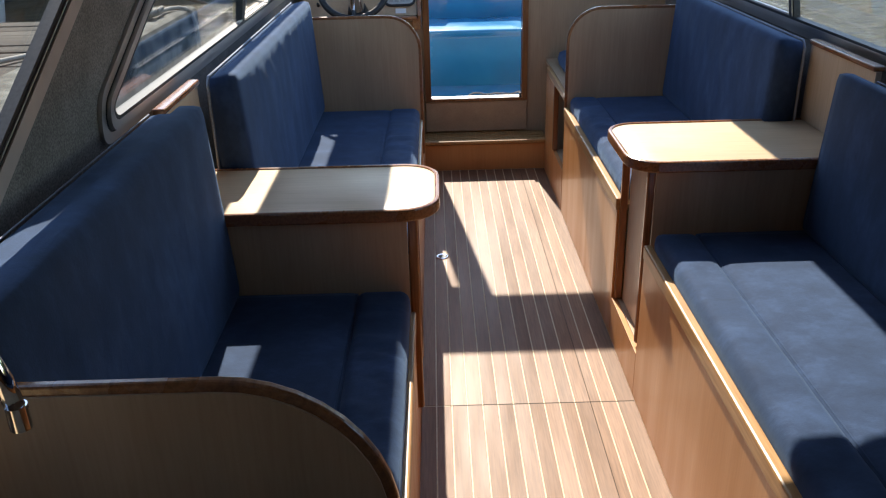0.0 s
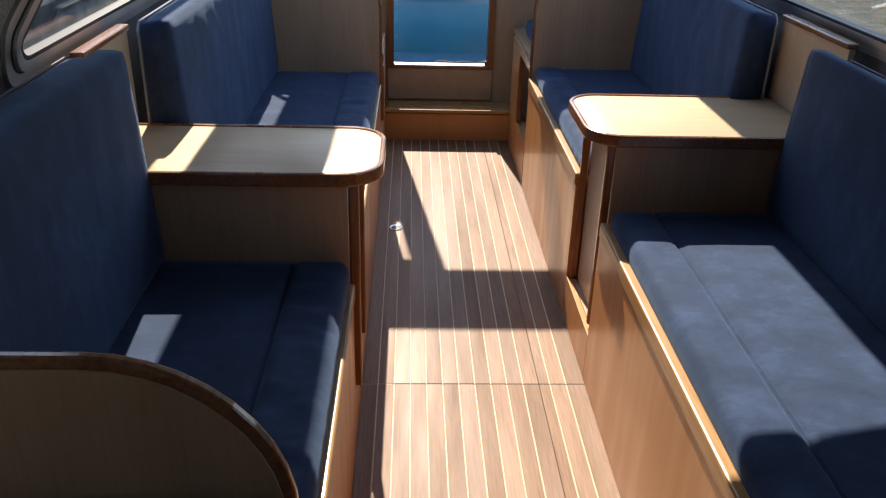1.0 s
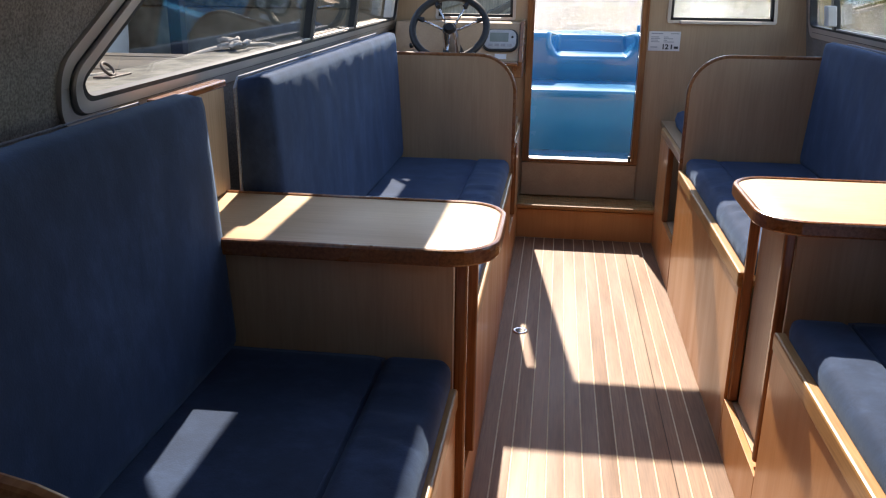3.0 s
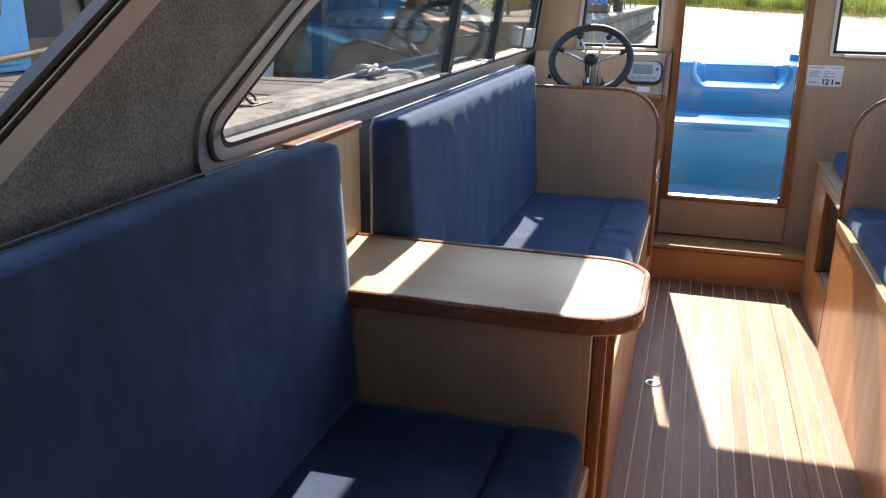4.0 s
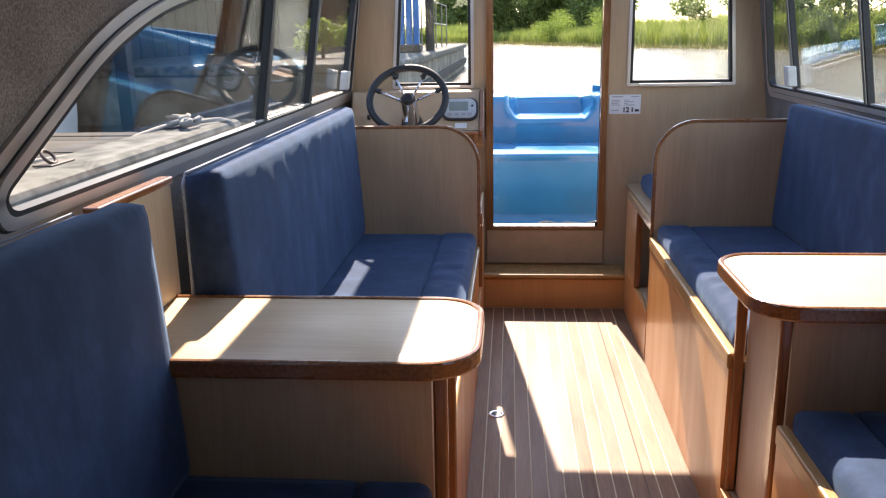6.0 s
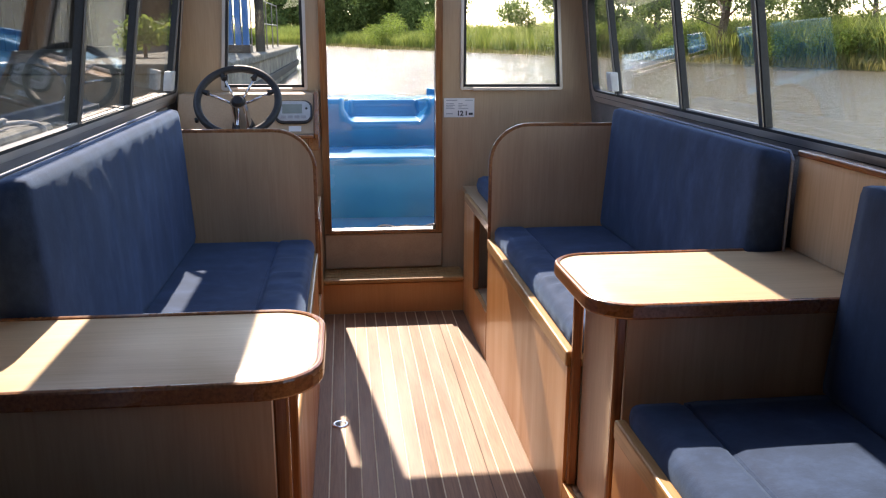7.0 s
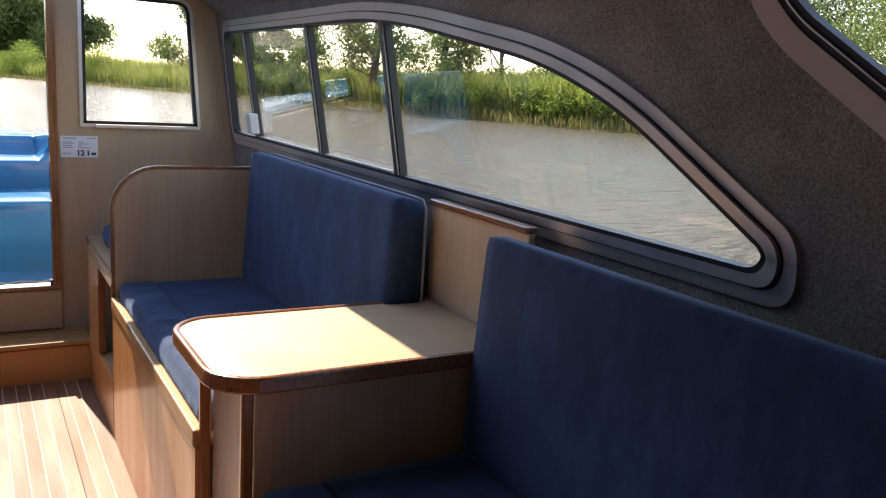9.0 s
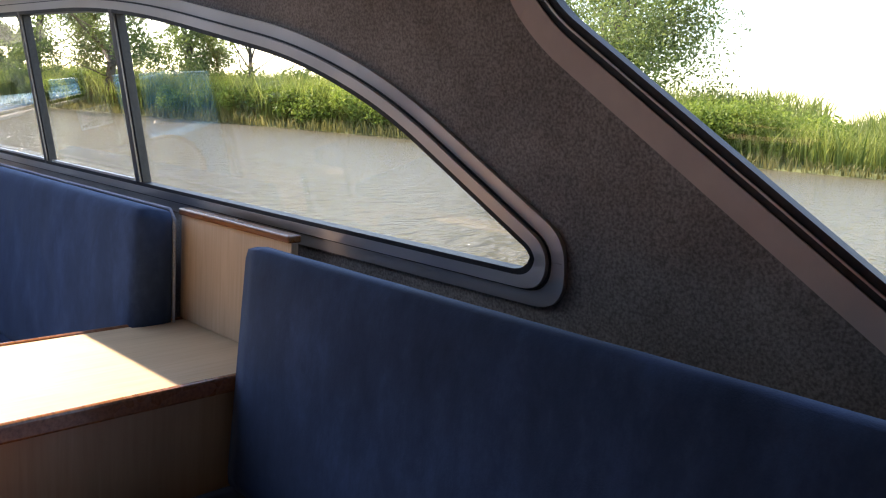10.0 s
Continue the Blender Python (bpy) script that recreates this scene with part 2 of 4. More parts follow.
def bx(x0, x1, y0, y1, z0, z1, bev=0.002, seg=2):
    bm = bmesh.new()
    vs = bmesh.ops.create_cube(bm, size=1)["verts"]
    for v in vs:
        v.co = Vector(((x0 + x1) / 2 + v.co.x * (x1 - x0), (y0 + y1) / 2 + v.co.y * (y1 - y0), (z0 + z1) / 2 + v.co.z * (z1 - z0)))
    if bev:
        bmesh.ops.bevel(bm, geom=bm.edges[:], offset=bev, segments=seg, profile=0.5, affect="EDGES")
    return bm


def prism(pts, axis, a0, a1, bev=0.0):
    """A flat outline in the two other axes (in order), drawn out along one axis."""
    bm = bmesh.new()

    def at(p, a):
        c = [p[0], p[1]]
        c.insert("xyz".index(axis), a)
        return Vector(c)

    f = bm.faces.new([bm.verts.new(at(p, a0)) for p in pts])
    got = bmesh.ops.extrude_face_region(bm, geom=[f])
    for v in got["geom"]:
        if isinstance(v, bmesh.types.BMVert):
            v.co["xyz".index(axis)] = a1
    if bev:
        bmesh.ops.recalc_face_normals(bm, faces=bm.faces[:])
        rim = [e for e in bm.edges if abs(e.verts[0].co["xyz".index(axis)] - e.verts[1].co["xyz".index(axis)]) < 1e-6]
        bmesh.ops.bevel(bm, geom=rim, offset=bev, segments=2, profile=0.5, affect="EDGES")
    return bm


def arc(cx, cy, r, a0, a1, n=8):
    return [(cx + r * math.cos(radians(a0 + (a1 - a0) * i / n)), cy + r * math.sin(radians(a0 + (a1 - a0) * i / n))) for i in range(n + 1)]


def sweep(path, profile, up=(0, 0, 1), closed=False):
    """A profile of (side, up) offsets carried along a path of points."""
    bm = bmesh.new()
    path = [Vector(p) for p in path]
    n, rings = len(path), []
    for i, p in enumerate(path):
        a = path[(i - 1) % n] if closed or i else p
        b = path[(i + 1) % n] if closed or i < n - 1 else p
        d = (b - a).normalized()
        u = Vector(up)
        s = d.cross(u).normalized() if abs(d.dot(u)) < 0.99 else d.orthogonal().normalized()
        w = s.cross(d).normalized()
        rings.append([bm.verts.new(p + s * q[0] + w * q[1]) for q in profile])
    k = len(profile)
    for i in range(n if closed else n - 1):
        r0, r1 = rings[i], rings[(i + 1) % n]
        for j in range(k):
            bm.faces.new((r0[j], r0[(j + 1) % k], r1[(j + 1) % k], r1[j]))
    if not closed:
        bm.faces.new(rings[0])
        bm.faces.new(rings[-1][::-1])
    return bm


def circle(r, n=8):
    return [(r * math.cos(2 * math.pi * i / n), r * math.sin(2 * math.pi * i / n)) for i in range(n)]


def rect(w, h, r=0.0):
    if not r:
        return [(-w / 2, -h / 2), (w / 2, -h / 2), (w / 2, h / 2), (-w / 2, h / 2)]
    c = 0.3 * r
    return [(-w / 2 + r, -h / 2), (w / 2 - r, -h / 2), (w / 2 - c, -h / 2 + c), (w / 2, -h / 2 + r), (w / 2, h / 2 - r), (w / 2 - c, h / 2 - c), (w / 2 - r, h / 2), (-w / 2 + r, h / 2), (-w / 2 + c, h / 2 - c), (-w / 2, h / 2 - r), (-w / 2, -h / 2 + r), (-w / 2 + c, -h / 2 + c)]


def pad(x0, x1, y0, y1, z0, z1, r=0.022, cell=0.035, swell=0.01, crease=0.003, axis=2, seed=0.0, along=1):
    """A stuffed cushion: rounded edges, faces that swell, creases across its length."""
    size = (x1 - x0, y1 - y0, z1 - z0)
    mid = Vector(((x0 + x1) / 2, (y0 + y1) / 2, (z0 + z1) / 2))
    bm = bmesh.new()
    cuts = [max(2, min(60, round(s / cell))) for s in size]
    seen = {}

    def vert(i, j, k):
        if (i, j, k) not in seen:
            q = [(-0.5 + c / n) * s for c, n, s in zip((i, j, k), cuts, size)]
            h = [s / 2 for s in size]
            core = Vector([max(-hh + r, min(hh - r, c)) for c, hh in zip(q, h)])
            d = Vector(q) - core
            p = core + (d.normalized() * r if d.length > 1e-9 else d)
            f = 1.0
            for c in range(3):
                if c != axis:
                    f *= max(0.0, 1 - (2 * q[c] / size[c]) ** 4)
            if abs(q[axis]) > h[axis] - r:
                g = noise.noise(Vector((p[0] * 5, p[1] * 5, p[2] * 5 + seed)))
                s = noise.noise(Vector((p[along] * 30 + 3 * noise.noise(p * 6), p[3 - axis - along] * 4 if axis != along else 0, seed)))
                p[axis] += math.copysign(1, q[axis]) * (swell * f + 0.4 * swell * g * f + crease * s * f)
            else:
                g = noise.noise(Vector((p[along] * 26, p[axis] * 7, seed + 4)))
                for c in range(3):
                    if c != axis and abs(q[c]) > h[c] - r * 0.99:
                        p[c] += math.copysign(0.35, q[c]) * crease * g
            seen[(i, j, k)] = bm.verts.new(mid + p)
        return seen[(i, j, k)]

    a, b, c = cuts
    for i in range(a):
        for j in range(b):
            for k in (0, c):
                bm.faces.new((vert(i, j, k), vert(i + 1, j, k), vert(i + 1, j + 1, k), vert(i, j + 1, k)))
        for k in range(c):
            for j in (0, b):
                bm.faces.new((vert(i, j, k), vert(i + 1, j, k), vert(i + 1, j, k + 1), vert(i, j, k + 1)))
    for j in range(b):
        for k in range(c):
            for i in (0, a):
                bm.faces.new((vert(i, j, k), vert(i, j + 1, k), vert(i, j + 1, k + 1), vert(i, j, k + 1)))
    return bm


STARBOARD_UP = 0.036


def seat_cushion(side, y0, y1, group, label, seed, up=0.0):
    """A bench pad of two widths of velour joined by a seam, with gathered front edge."""
    t = thing("seat_cushion", (side * 0.52, (y0 + y1) / 2, 0.43 + up), label, "seat cushion", group)
    inner, seam, outer = (0.325, 0.445, 0.80) if side > 0 else (-0.316, -0.445, -0.80)
    a, b = sorted((inner, seam))
    part("front_strip", pad(a, b, y0, y1, 0.43 + up, 0.5 + up, 0.026, 0.012, 0.006, 0.011, 2, seed), VELOUR, t, smooth="all")
    a, b = sorted((seam - side * 0.012, outer))
    panel = part("seat_panel", pad(a, b, y0, y1, 0.43 + up, 0.497 + up, 0.016, 0.03, 0.006, 0.002, 2, seed + 7), VELOUR, t, smooth="all")
    part("seam", sweep([(seam, y0 + 0.02, 0.4915 + up), (seam, (y0 + y1) / 2, 0.494 + up), (seam, y1 - 0.02, 0.4915 + up)], circle(0.0028, 6)), VELOUR, panel)
    return t


def back_cushion(side, y0, y1, z0, z1, group, label, seed, fold=0.0035, deep=0.818, cord=0.003, drop=0.006):
    x_in, x_out = side * 0.742, side * deep
    t = thing("back_cushion", (side * 0.78, (y0 + y1) / 2, z0), label, "back cushion", group)
    a, b = sorted((x_in, x_out))
    bm = pad(a, b, y0, y1, z0, z1, 0.016, 0.024, 0.006, fold, 0, seed, 1)
    for v in bm.verts:
        if abs(v.co.x) < (abs(x_in) + abs(x_out)) / 2:
            v.co.x -= side * 0.028 * (z1 - v.co.z) / (z1 - z0)
        elif v.co.z > (z0 + z1) / 2:
            v.co.z -= drop
    body = part("pad", bm, VELOUR, t, smooth="all")
    e = side * (deep - 0.001)
    z1 -= drop
    loop = [(e, y0 + 0.001, z0 + 0.03), (e, y0 + 0.001, z1 - 0.02), (e, y0 + 0.02, z1 - 0.001), (e, y1 - 0.02, z1 - 0.001), (e, y1 - 0.001, z1 - 0.02), (e, y1 - 0.001, z0 + 0.03)]
    part("piping", sweep(loop, circle(cord, 6), (1, 0, 0)), PIPING, body, "thin pale piping")
    return t


# ---- floor of teak planks with pale caulked seams ----
AISLE = 0.308
floor = part("floor", bx(-AISLE - 0.6, AISLE + 0.6, -1.2, 4.5, -0.04, -0.0009, 0), CAULK)
tagged(floor, "teak laid cabin sole with cream caulking between the planks", "floor", kind="structure")

# ---- cabin sides, roof and bulkheads ----
WALL_X, LEAN_IN, SILL = 0.9, 0.14, 0.972
TOP_Z = 1.45


def wall_x(z):
    return WALL_X - LEAN_IN * (z - SILL)


def smooth_loop(ctrl, n=6):
    """A closed smooth line through control points (Catmull-Rom)."""
    pts, k = [], len(ctrl)
    for i in range(k):
        p0, p1, p2, p3 = (Vector(ctrl[(i + d) % k]) for d in (-1, 0, 1, 2))
        for s in range(n):
            u = s / n
            pts.append(tuple(0.5 * ((2 * p1) + (p2 - p0) * u + (2 * p0 - 5 * p1 + 4 * p2 - p3) * u * u + (3 * p1 - p0 - 3 * p2 + p3) * u**3)))
    return pts


def rounded(ctrl, n=5):
    """A closed outline of (a, b, radius) corners."""
    out, k = [], len(ctrl)
    for i in range(k):
        p, a, b = Vector(ctrl[i][:2]), Vector(ctrl[i - 1][:2]), Vector(ctrl[(i + 1) % k][:2])
        r = ctrl[i][2]
        if r <= 0:
            out.append(tuple(p))
            continue
        da, db = (a - p).normalized(), (b - p).normalized()
        p0, p2 = p + da * r, p + db * r
        for s in range(n + 1):
            u = s / n
            out.append(tuple((1 - u) ** 2 * p0 + 2 * u * (1 - u) * p + u * u * p2))
    return out


# side window: long, flat sill, sweeping down to a rounded point at its after end
WIN = [(4.31, 0.917, 0.06), (4.27, 1.4, 0.06), (2.75, 1.4, 0.3), (2.08, 1.29, 0.14), (1.865, 1.21, 0.1), (1.555, 1.022, 0.035), (1.555, 0.917, 0.055)]
# after window: steep diagonal front edge with a rounded top corner
AFT = [(1.08, 0.915, 0.05), (1.6, 1.271, 0.045), (1.652, 1.335, 0.04), (1.665, 1.435, 0.03), (0.4, 1.435, 0.05), (0.4, 0.915, 0.05)]
PORT_SHIFT = {"long": 0.1, "after": 0.075}


def inset(ctrl, d, n=8):
    """The outline of (a, b, radius) corners with each side moved inwards by d, then rounded."""
    k = len(ctrl)
    area = sum(ctrl[i][0] * ctrl[(i + 1) % k][1] - ctrl[(i + 1) % k][0] * ctrl[i][1] for i in range(k))
    sg = 1 if area > 0 else -1
    lines = []
    for i in range(k):
        p, q = Vector(ctrl[i][:2]), Vector(ctrl[(i + 1) % k][:2])
        way = (q - p).normalized()
        lines.append((p + Vector((-way.y, way.x)) * sg * d, way))
    out = []
    for i in range(k):
        (p, u), (q, v) = lines[i - 1], lines[i]
        s = ((q - p).x * v.y - (q - p).y * v.x) / (u.x * v.y - u.y * v.x)
        c = p + u * s
        out.append((c.x, c.y, max(0.012, ctrl[i][2] - 0.35 * d)))
    return rounded(out, n)


def offset(loop, d):
    """A closed outline moved outwards by d."""
    n = len(loop)
    area = sum(loop[i][0] * loop[(i + 1) % n][1] - loop[(i + 1) % n][0] * loop[i][1] for i in range(n))
    sg = 1 if area > 0 else -1
    out = []
    for i in range(n):
        a, p, b = Vector(loop[i - 1]), Vector(loop[i]), Vector(loop[(i + 1) % n])
        t = (b - a).normalized()
        out.append((p.x + sg * d * t.y, p.y - sg * d * t.x))
    return out


def filled(outline, holes, place, thick):
    """A sheet with holes; place turns (a, b) into a point, thick is the way of its thickness."""
    bm = bmesh.new()
    edges = []
    for loop in (outline, *holes):
        vs = [bm.verts.new((p[0], p[1], 0)) for p in loop]
        edges += [bm.edges.new((vs[i], vs[(i + 1) % len(vs)])) for i in range(len(vs))]
    bmesh.ops.triangle_fill(bm, use_beauty=True, edges=edges)
    got = bmesh.ops.extrude_face_region(bm, geom=bm.faces[:])
    back = {v for v in got["geom"] if isinstance(v, bmesh.types.BMVert)}
    for v in bm.verts:
        v.co = Vector(place(v.co.x, v.co.y)) + (Vector(thick) if v in back else Vector())
    return bm


def ring(inner, outer, place, t0, t1, way):
    """A flat frame between two outlines of as many points, from depth t0 to t1 along way."""
    bm = bmesh.new()
    n = len(inner)
    w = Vector(way)
    rows = [[bm.verts.new(Vector(place(*p)) + w * t) for p in loop] for loop, t in ((inner, t0), (inner, t1), (outer, t1), (outer, t0))]
    for i in range(n):
        j = (i + 1) % n
        for a in range(4):
            r0, r1 = rows[a], rows[(a + 1) % 4]
            bm.faces.new((r0[i], r0[j], r1[j], r1[i]))
    return bm


def side_window(side, loop, number, mullions, label, dy):
    place = lambda a, b: (side * wall_x(b), a + dy, b)
    inw = (-side, 0, 0)
    w = thing(f"window_{number}", (side * 0.9, 2.8 if mullions else 1.0, 0.97), label, "window", kind="structure")
    if mullions:
        rim = part("window_frame", ring(inset(loop, 0.022), inset(loop, 0.0), place, -0.002, 0.008, inw), ALU, w, smooth=True)
        part("groove", ring(inset(loop, 0.025), inset(loop, 0.0208), place, 0.0, 0.0086, inw), RUBBER, rim, "dark groove in the frame")
        part("inner_frame", ring(inset(loop, 0.042), inset(loop, 0.0245), place, 0.002, 0.017, inw), ALU, rim, smooth=True)
        part("rubber_seal", ring(inset(loop, 0.05), inset(loop, 0.041), place, -0.012, 0.016, inw), RUBBER, rim, "black rubber seal")
    else:
        rim = part("window_frame", ring(inset(loop, 0.034), inset(loop, 0.0), place, -0.002, 0.012, inw), PINKALU, w, smooth=True)
        seal = part("rubber_seal", ring(inset(loop, 0.056), inset(loop, 0.032), place, -0.012, 0.009, inw), RUBBER, rim, "black rubber seal")
        part("bead", ring(inset(loop, 0.046), inset(loop, 0.0435), place, 0.0, 0.012, inw), ALU, rim, "thin bright bead")
    pane = part("pane", filled(inset(loop, 0.044), [], lambda a, b: (side * (wall_x(b) + 0.004), a + dy, b), (side * 0.005, 0, 0)), GLASS, w, "clear glass")
    pane.visible_shadow = False
    for y, wid in mullions:
        z0, z1 = 0.958, 1.365
        # mullion metal is coloured darker for its shade against the bright panes
        for off, ww, mat, dp in ((0, wid, ALU_DARK, 0.016), (wid * 0.5 + 0.003, 0.01, RUBBER, 0.012), (-wid * 0.5 - 0.002, 0.005, RUBBER, 0.01)):
            bm = bx(-0.012, dp, y + off - ww / 2, y + off + ww / 2, z0, z1, 0.0015)
            for v in bm.verts:
                v.co.x = side * (wall_x(v.co.z) - v.co.x)
                v.co.y += dy - 0.075 * (z1 - v.co.z) + 0.012
            part("mullion", bm, mat, w)
    if mullions:
        for y0, y1 in ((2.81, 3.27), (3.32, 3.94)):
            bm = bx(0.0, 0.012, y0, y1, 0.96, 0.972, 0.001)
            for v in bm.verts:
                v.co.x = side * (wall_x(v.co.z) - v.co.x)
                v.co.y += dy - 0.02
            part("slide_rail", bm, ALU, w)
    return w


for side, nm, no in ((-1, "wall_port", 1), (1, "wall_starboard", 3)):
    dy, dy_aft = (PORT_SHIFT["long"], PORT_SHIFT["after"]) if side < 0 else (0.0, 0.0)
    long_win = [(a - (dy if a > 4 else 0), b, r) for a, b, r in WIN]
    outline = [(-1.25, 0.0), (4.42, 0.0), (4.42, TOP_Z), (-1.25, TOP_Z)]
    holes = [[(a + d, b) for a, b in inset(c, 0.024)] for c, d in ((long_win, dy), (AFT, dy_aft))]
    wl = part(nm, filled(outline, holes, lambda a, b: (side * wall_x(b), a, b), (side * 0.014, 0, 0)), CARPET)
    tagged(wl, "cabin side lined with grey-brown speckled carpet", "wall", kind="structure")
    w = side_window(side, long_win, no, ((3.97, 0.014), (3.305, 0.014), (2.77, 0.02)) if side > 0 else ((4.09, 0.014), (3.42, 0.014), (2.873, 0.02)), "long aluminium framed side window tapering to a rounded point", dy)
    bm = bx(-0.004, 0.03, 3.925, 3.975, 0.98, 1.055, 0.004)
    for v in bm.verts:
        v.co.x = side * (wall_x(v.co.z) - 0.01 - v.co.x)
        v.co.y += dy
    part("latch", bm, PLASTIC, w, "pale plastic sliding window latch")
    side_window(side, AFT, no + 1, (), "after side window with a diagonal aluminium frame", dy_aft)


def roof_mesh():
    """The curved roof, hatch slid open, with a made-up sun slot above the port windows."""
    xs = [-0.86, -0.775, -0.7, -0.6, -0.493, -0.3, 0, 0.3, 0.51, 0.6, 0.7, 0.8, 0.86]
    ys = [-1.25, 0, 1.0, 2.0, 2.38, 2.45, 3.0, 3.5, 4.11, 4.2, 4.235, 4.32, 4.5]
    z = lambda x: TOP_Z - 0.03 + 0.21 * (1 - (abs(x) / 0.86) ** (3.2 if x > 0 else 9.0))
    bm = bmesh.new()
    g = {(i, j): bm.verts.new((x, y, z(x))) for i, x in enumerate(xs) for j, y in enumerate(ys)}
    for i in range(len(xs) - 1):
        for j in range(len(ys) - 1):
            mx, my = (xs[i] + xs[i + 1]) / 2, (ys[j] + ys[j + 1]) / 2
            if -0.493 < mx < 0.51 and 2.38 < my < 4.11:
                continue
            # added slot: throws sun on the port table and seats, its strut splits the patches
            if mx < -0.775 and 2.45 < my < 4.32 and not 4.2 < my < 4.235:
                continue
            bm.faces.new((g[i, j], g[i + 1, j], g[i + 1, j + 1], g[i, j + 1]))
    got = bmesh.ops.extrude_face_region(bm, geom=bm.faces[:])
    for v in got["geom"]:
        if isinstance(v, bmesh.types.BMVert):
            v.co.z += 0.012
    bmesh.ops.recalc_face_normals(bm, faces=bm.faces[:])
    return bm


tagged(part("ceiling", roof_mesh(), CARPET, smooth=True), "grey carpeted cabin roof with its sliding hatch open", "ceiling", kind="structure")

BULK = 4.37
DOOR = (-0.27, 0.202, 0.33, 1.572)
WIN_S = rounded([(0.318, 0.965, 0.008), (0.772, 0.965, 0.008), (0.735, 1.475, 0.06), (0.318, 1.475, 0.008)], 6)
WIN_P = rounded([(-0.715, 0.965, 0.008), (-0.36, 0.965, 0.008), (-0.36, 1.475, 0.008), (-0.68, 1.475, 0.06)], 6)
outline = [(1.03, 0.0), (wall_x(SILL), SILL), (wall_x(TOP_Z), TOP_Z), (0.7, 1.54), (0.3, 1.62), (-0.3, 1.63), (-0.78, 1.54), (-wall_x(TOP_Z), TOP_Z), (-wall_x(SILL), SILL), (-1.03, 0.0)]
door_hole = [(DOOR[0], DOOR[2]), (DOOR[1], DOOR[2]), (DOOR[1], DOOR[3]), (DOOR[0], DOOR[3])]
bp = lambda a, b: (a, BULK, b)
fw = part("wall_forward", filled(outline, [door_hole, WIN_S, WIN_P], bp, (0, 0.03, 0)), OAK_Z)
tagged(fw, "oak veneered forward bulkhead with doorway and two windows", "wall", kind="structure")
# unseen wall closing the cabin, kept dark to cut light from behind
aw = part("wall_aft", filled([(-1.03, 0.0), (1.03, 0.0), (0.84, 1.45), (0.0, 1.63), (-0.84, 1.45)], [], lambda a, b: (a, -1.25, b), (0, -0.03, 0)), MAHOG_Z)
tagged(aw, "unseen after bulkhead, added dark to cut bounced light", "wall", kind="structure")

for no, loop in ((5, WIN_S), (6, WIN_P)):
    w = thing(f"window_{no}", (0.5 if no == 5 else -0.5, BULK, 0.965), "grey aluminium framed front window", "window", kind="structure")
    part("window_frame", ring(offset(loop, -0.008), offset(loop, 0.005), bp, -0.008, 0.03, (0, 1, 0)), ALU, w, smooth=True)
    part("rubber_seal", ring(offset(loop, -0.02), offset(loop, -0.006), bp, -0.002, 0.02, (0, 1, 0)), RUBBER, w, "black rubber seal")
    x0, x1 = loop[0][0] if no == 5 else -0.7, 0.76 if no == 5 else -0.37
    part("window_sill", bx(min(x0, x1) + 0.05, max(x0, x1) - 0.05, BULK - 0.02, BULK - 0.006, 0.958, 0.972, 0.002), ALU, w)
    pane = part("pane", filled(offset(loop, -0.015), [], lambda a, b: (a, BULK + 0.01, b), (0, 0.005, 0)), GLASS, w, "clear glass")
    pane.visible_shadow = False

door = thing("door_1", (-0.03, BULK, 0.15), "glazed varnished wooden door to the bow well", "door", kind="structure")
fr = [(DOOR[0] - 0.03, DOOR[2] - 0.01), (DOOR[1] + 0.03, DOOR[2] - 0.01), (DOOR[1] + 0.03, DOOR[3] + 0.03), (DOOR[0] - 0.03, DOOR[3] + 0.03)]
part("door_frame", ring([(DOOR[0], DOOR[2]), (DOOR[1], DOOR[2]), (DOOR[1], DOOR[3]), (DOOR[0], DOOR[3])], fr, bp, -0.022, 0.034, (0, 1, 0)), MAHOG_Z, door)
part("threshold", bx(DOOR[0], DOOR[1], BULK - 0.018, BULK + 0.03, DOOR[2] - 0.006, DOOR[2] + 0.006, 0.002), ALU, door, "bright metal sill strip")
part("bottom_panel", bx(DOOR[0] - 0.03, DOOR[1] + 0.03, BULK - 0.016, BULK - 0.002, 0.158, DOOR[2] - 0.014, 0.002), OAK_Y, door)
part("latch", bx(DOOR[1] - 0.012, DOOR[1] - 0.001, BULK - 0.03, BULK - 0.008, DOOR[2] + 0.005, DOOR[2] + 0.03, 0.003), RUBBER, door, "small black door stop")

# step below the door
step = thing("step", (0, 4.27, 0), "wooden step with mahogany nosing below the door", "step", kind="structure")
part("riser", bx(-0.31, 0.32, 4.172, 4.19, 0, 0.135, 0.001), FRONT, step)
part("tread", bx(-0.31, 0.32, 4.19, BULK - 0.003, 0.12, 0.146, 0.001), NOSING, step)
part("nosing", bx(-0.31, 0.32, 4.158, 4.19, 0.14, 0.16, 0.006), NOSING, step, "bright varnished nosing")
for i in range(4):
    part("slat", bx(-0.3, 0.31, 4.2 + i * 0.042, 4.236 + i * 0.042, 0.146, 0.15, 0.001), NOSING, step)

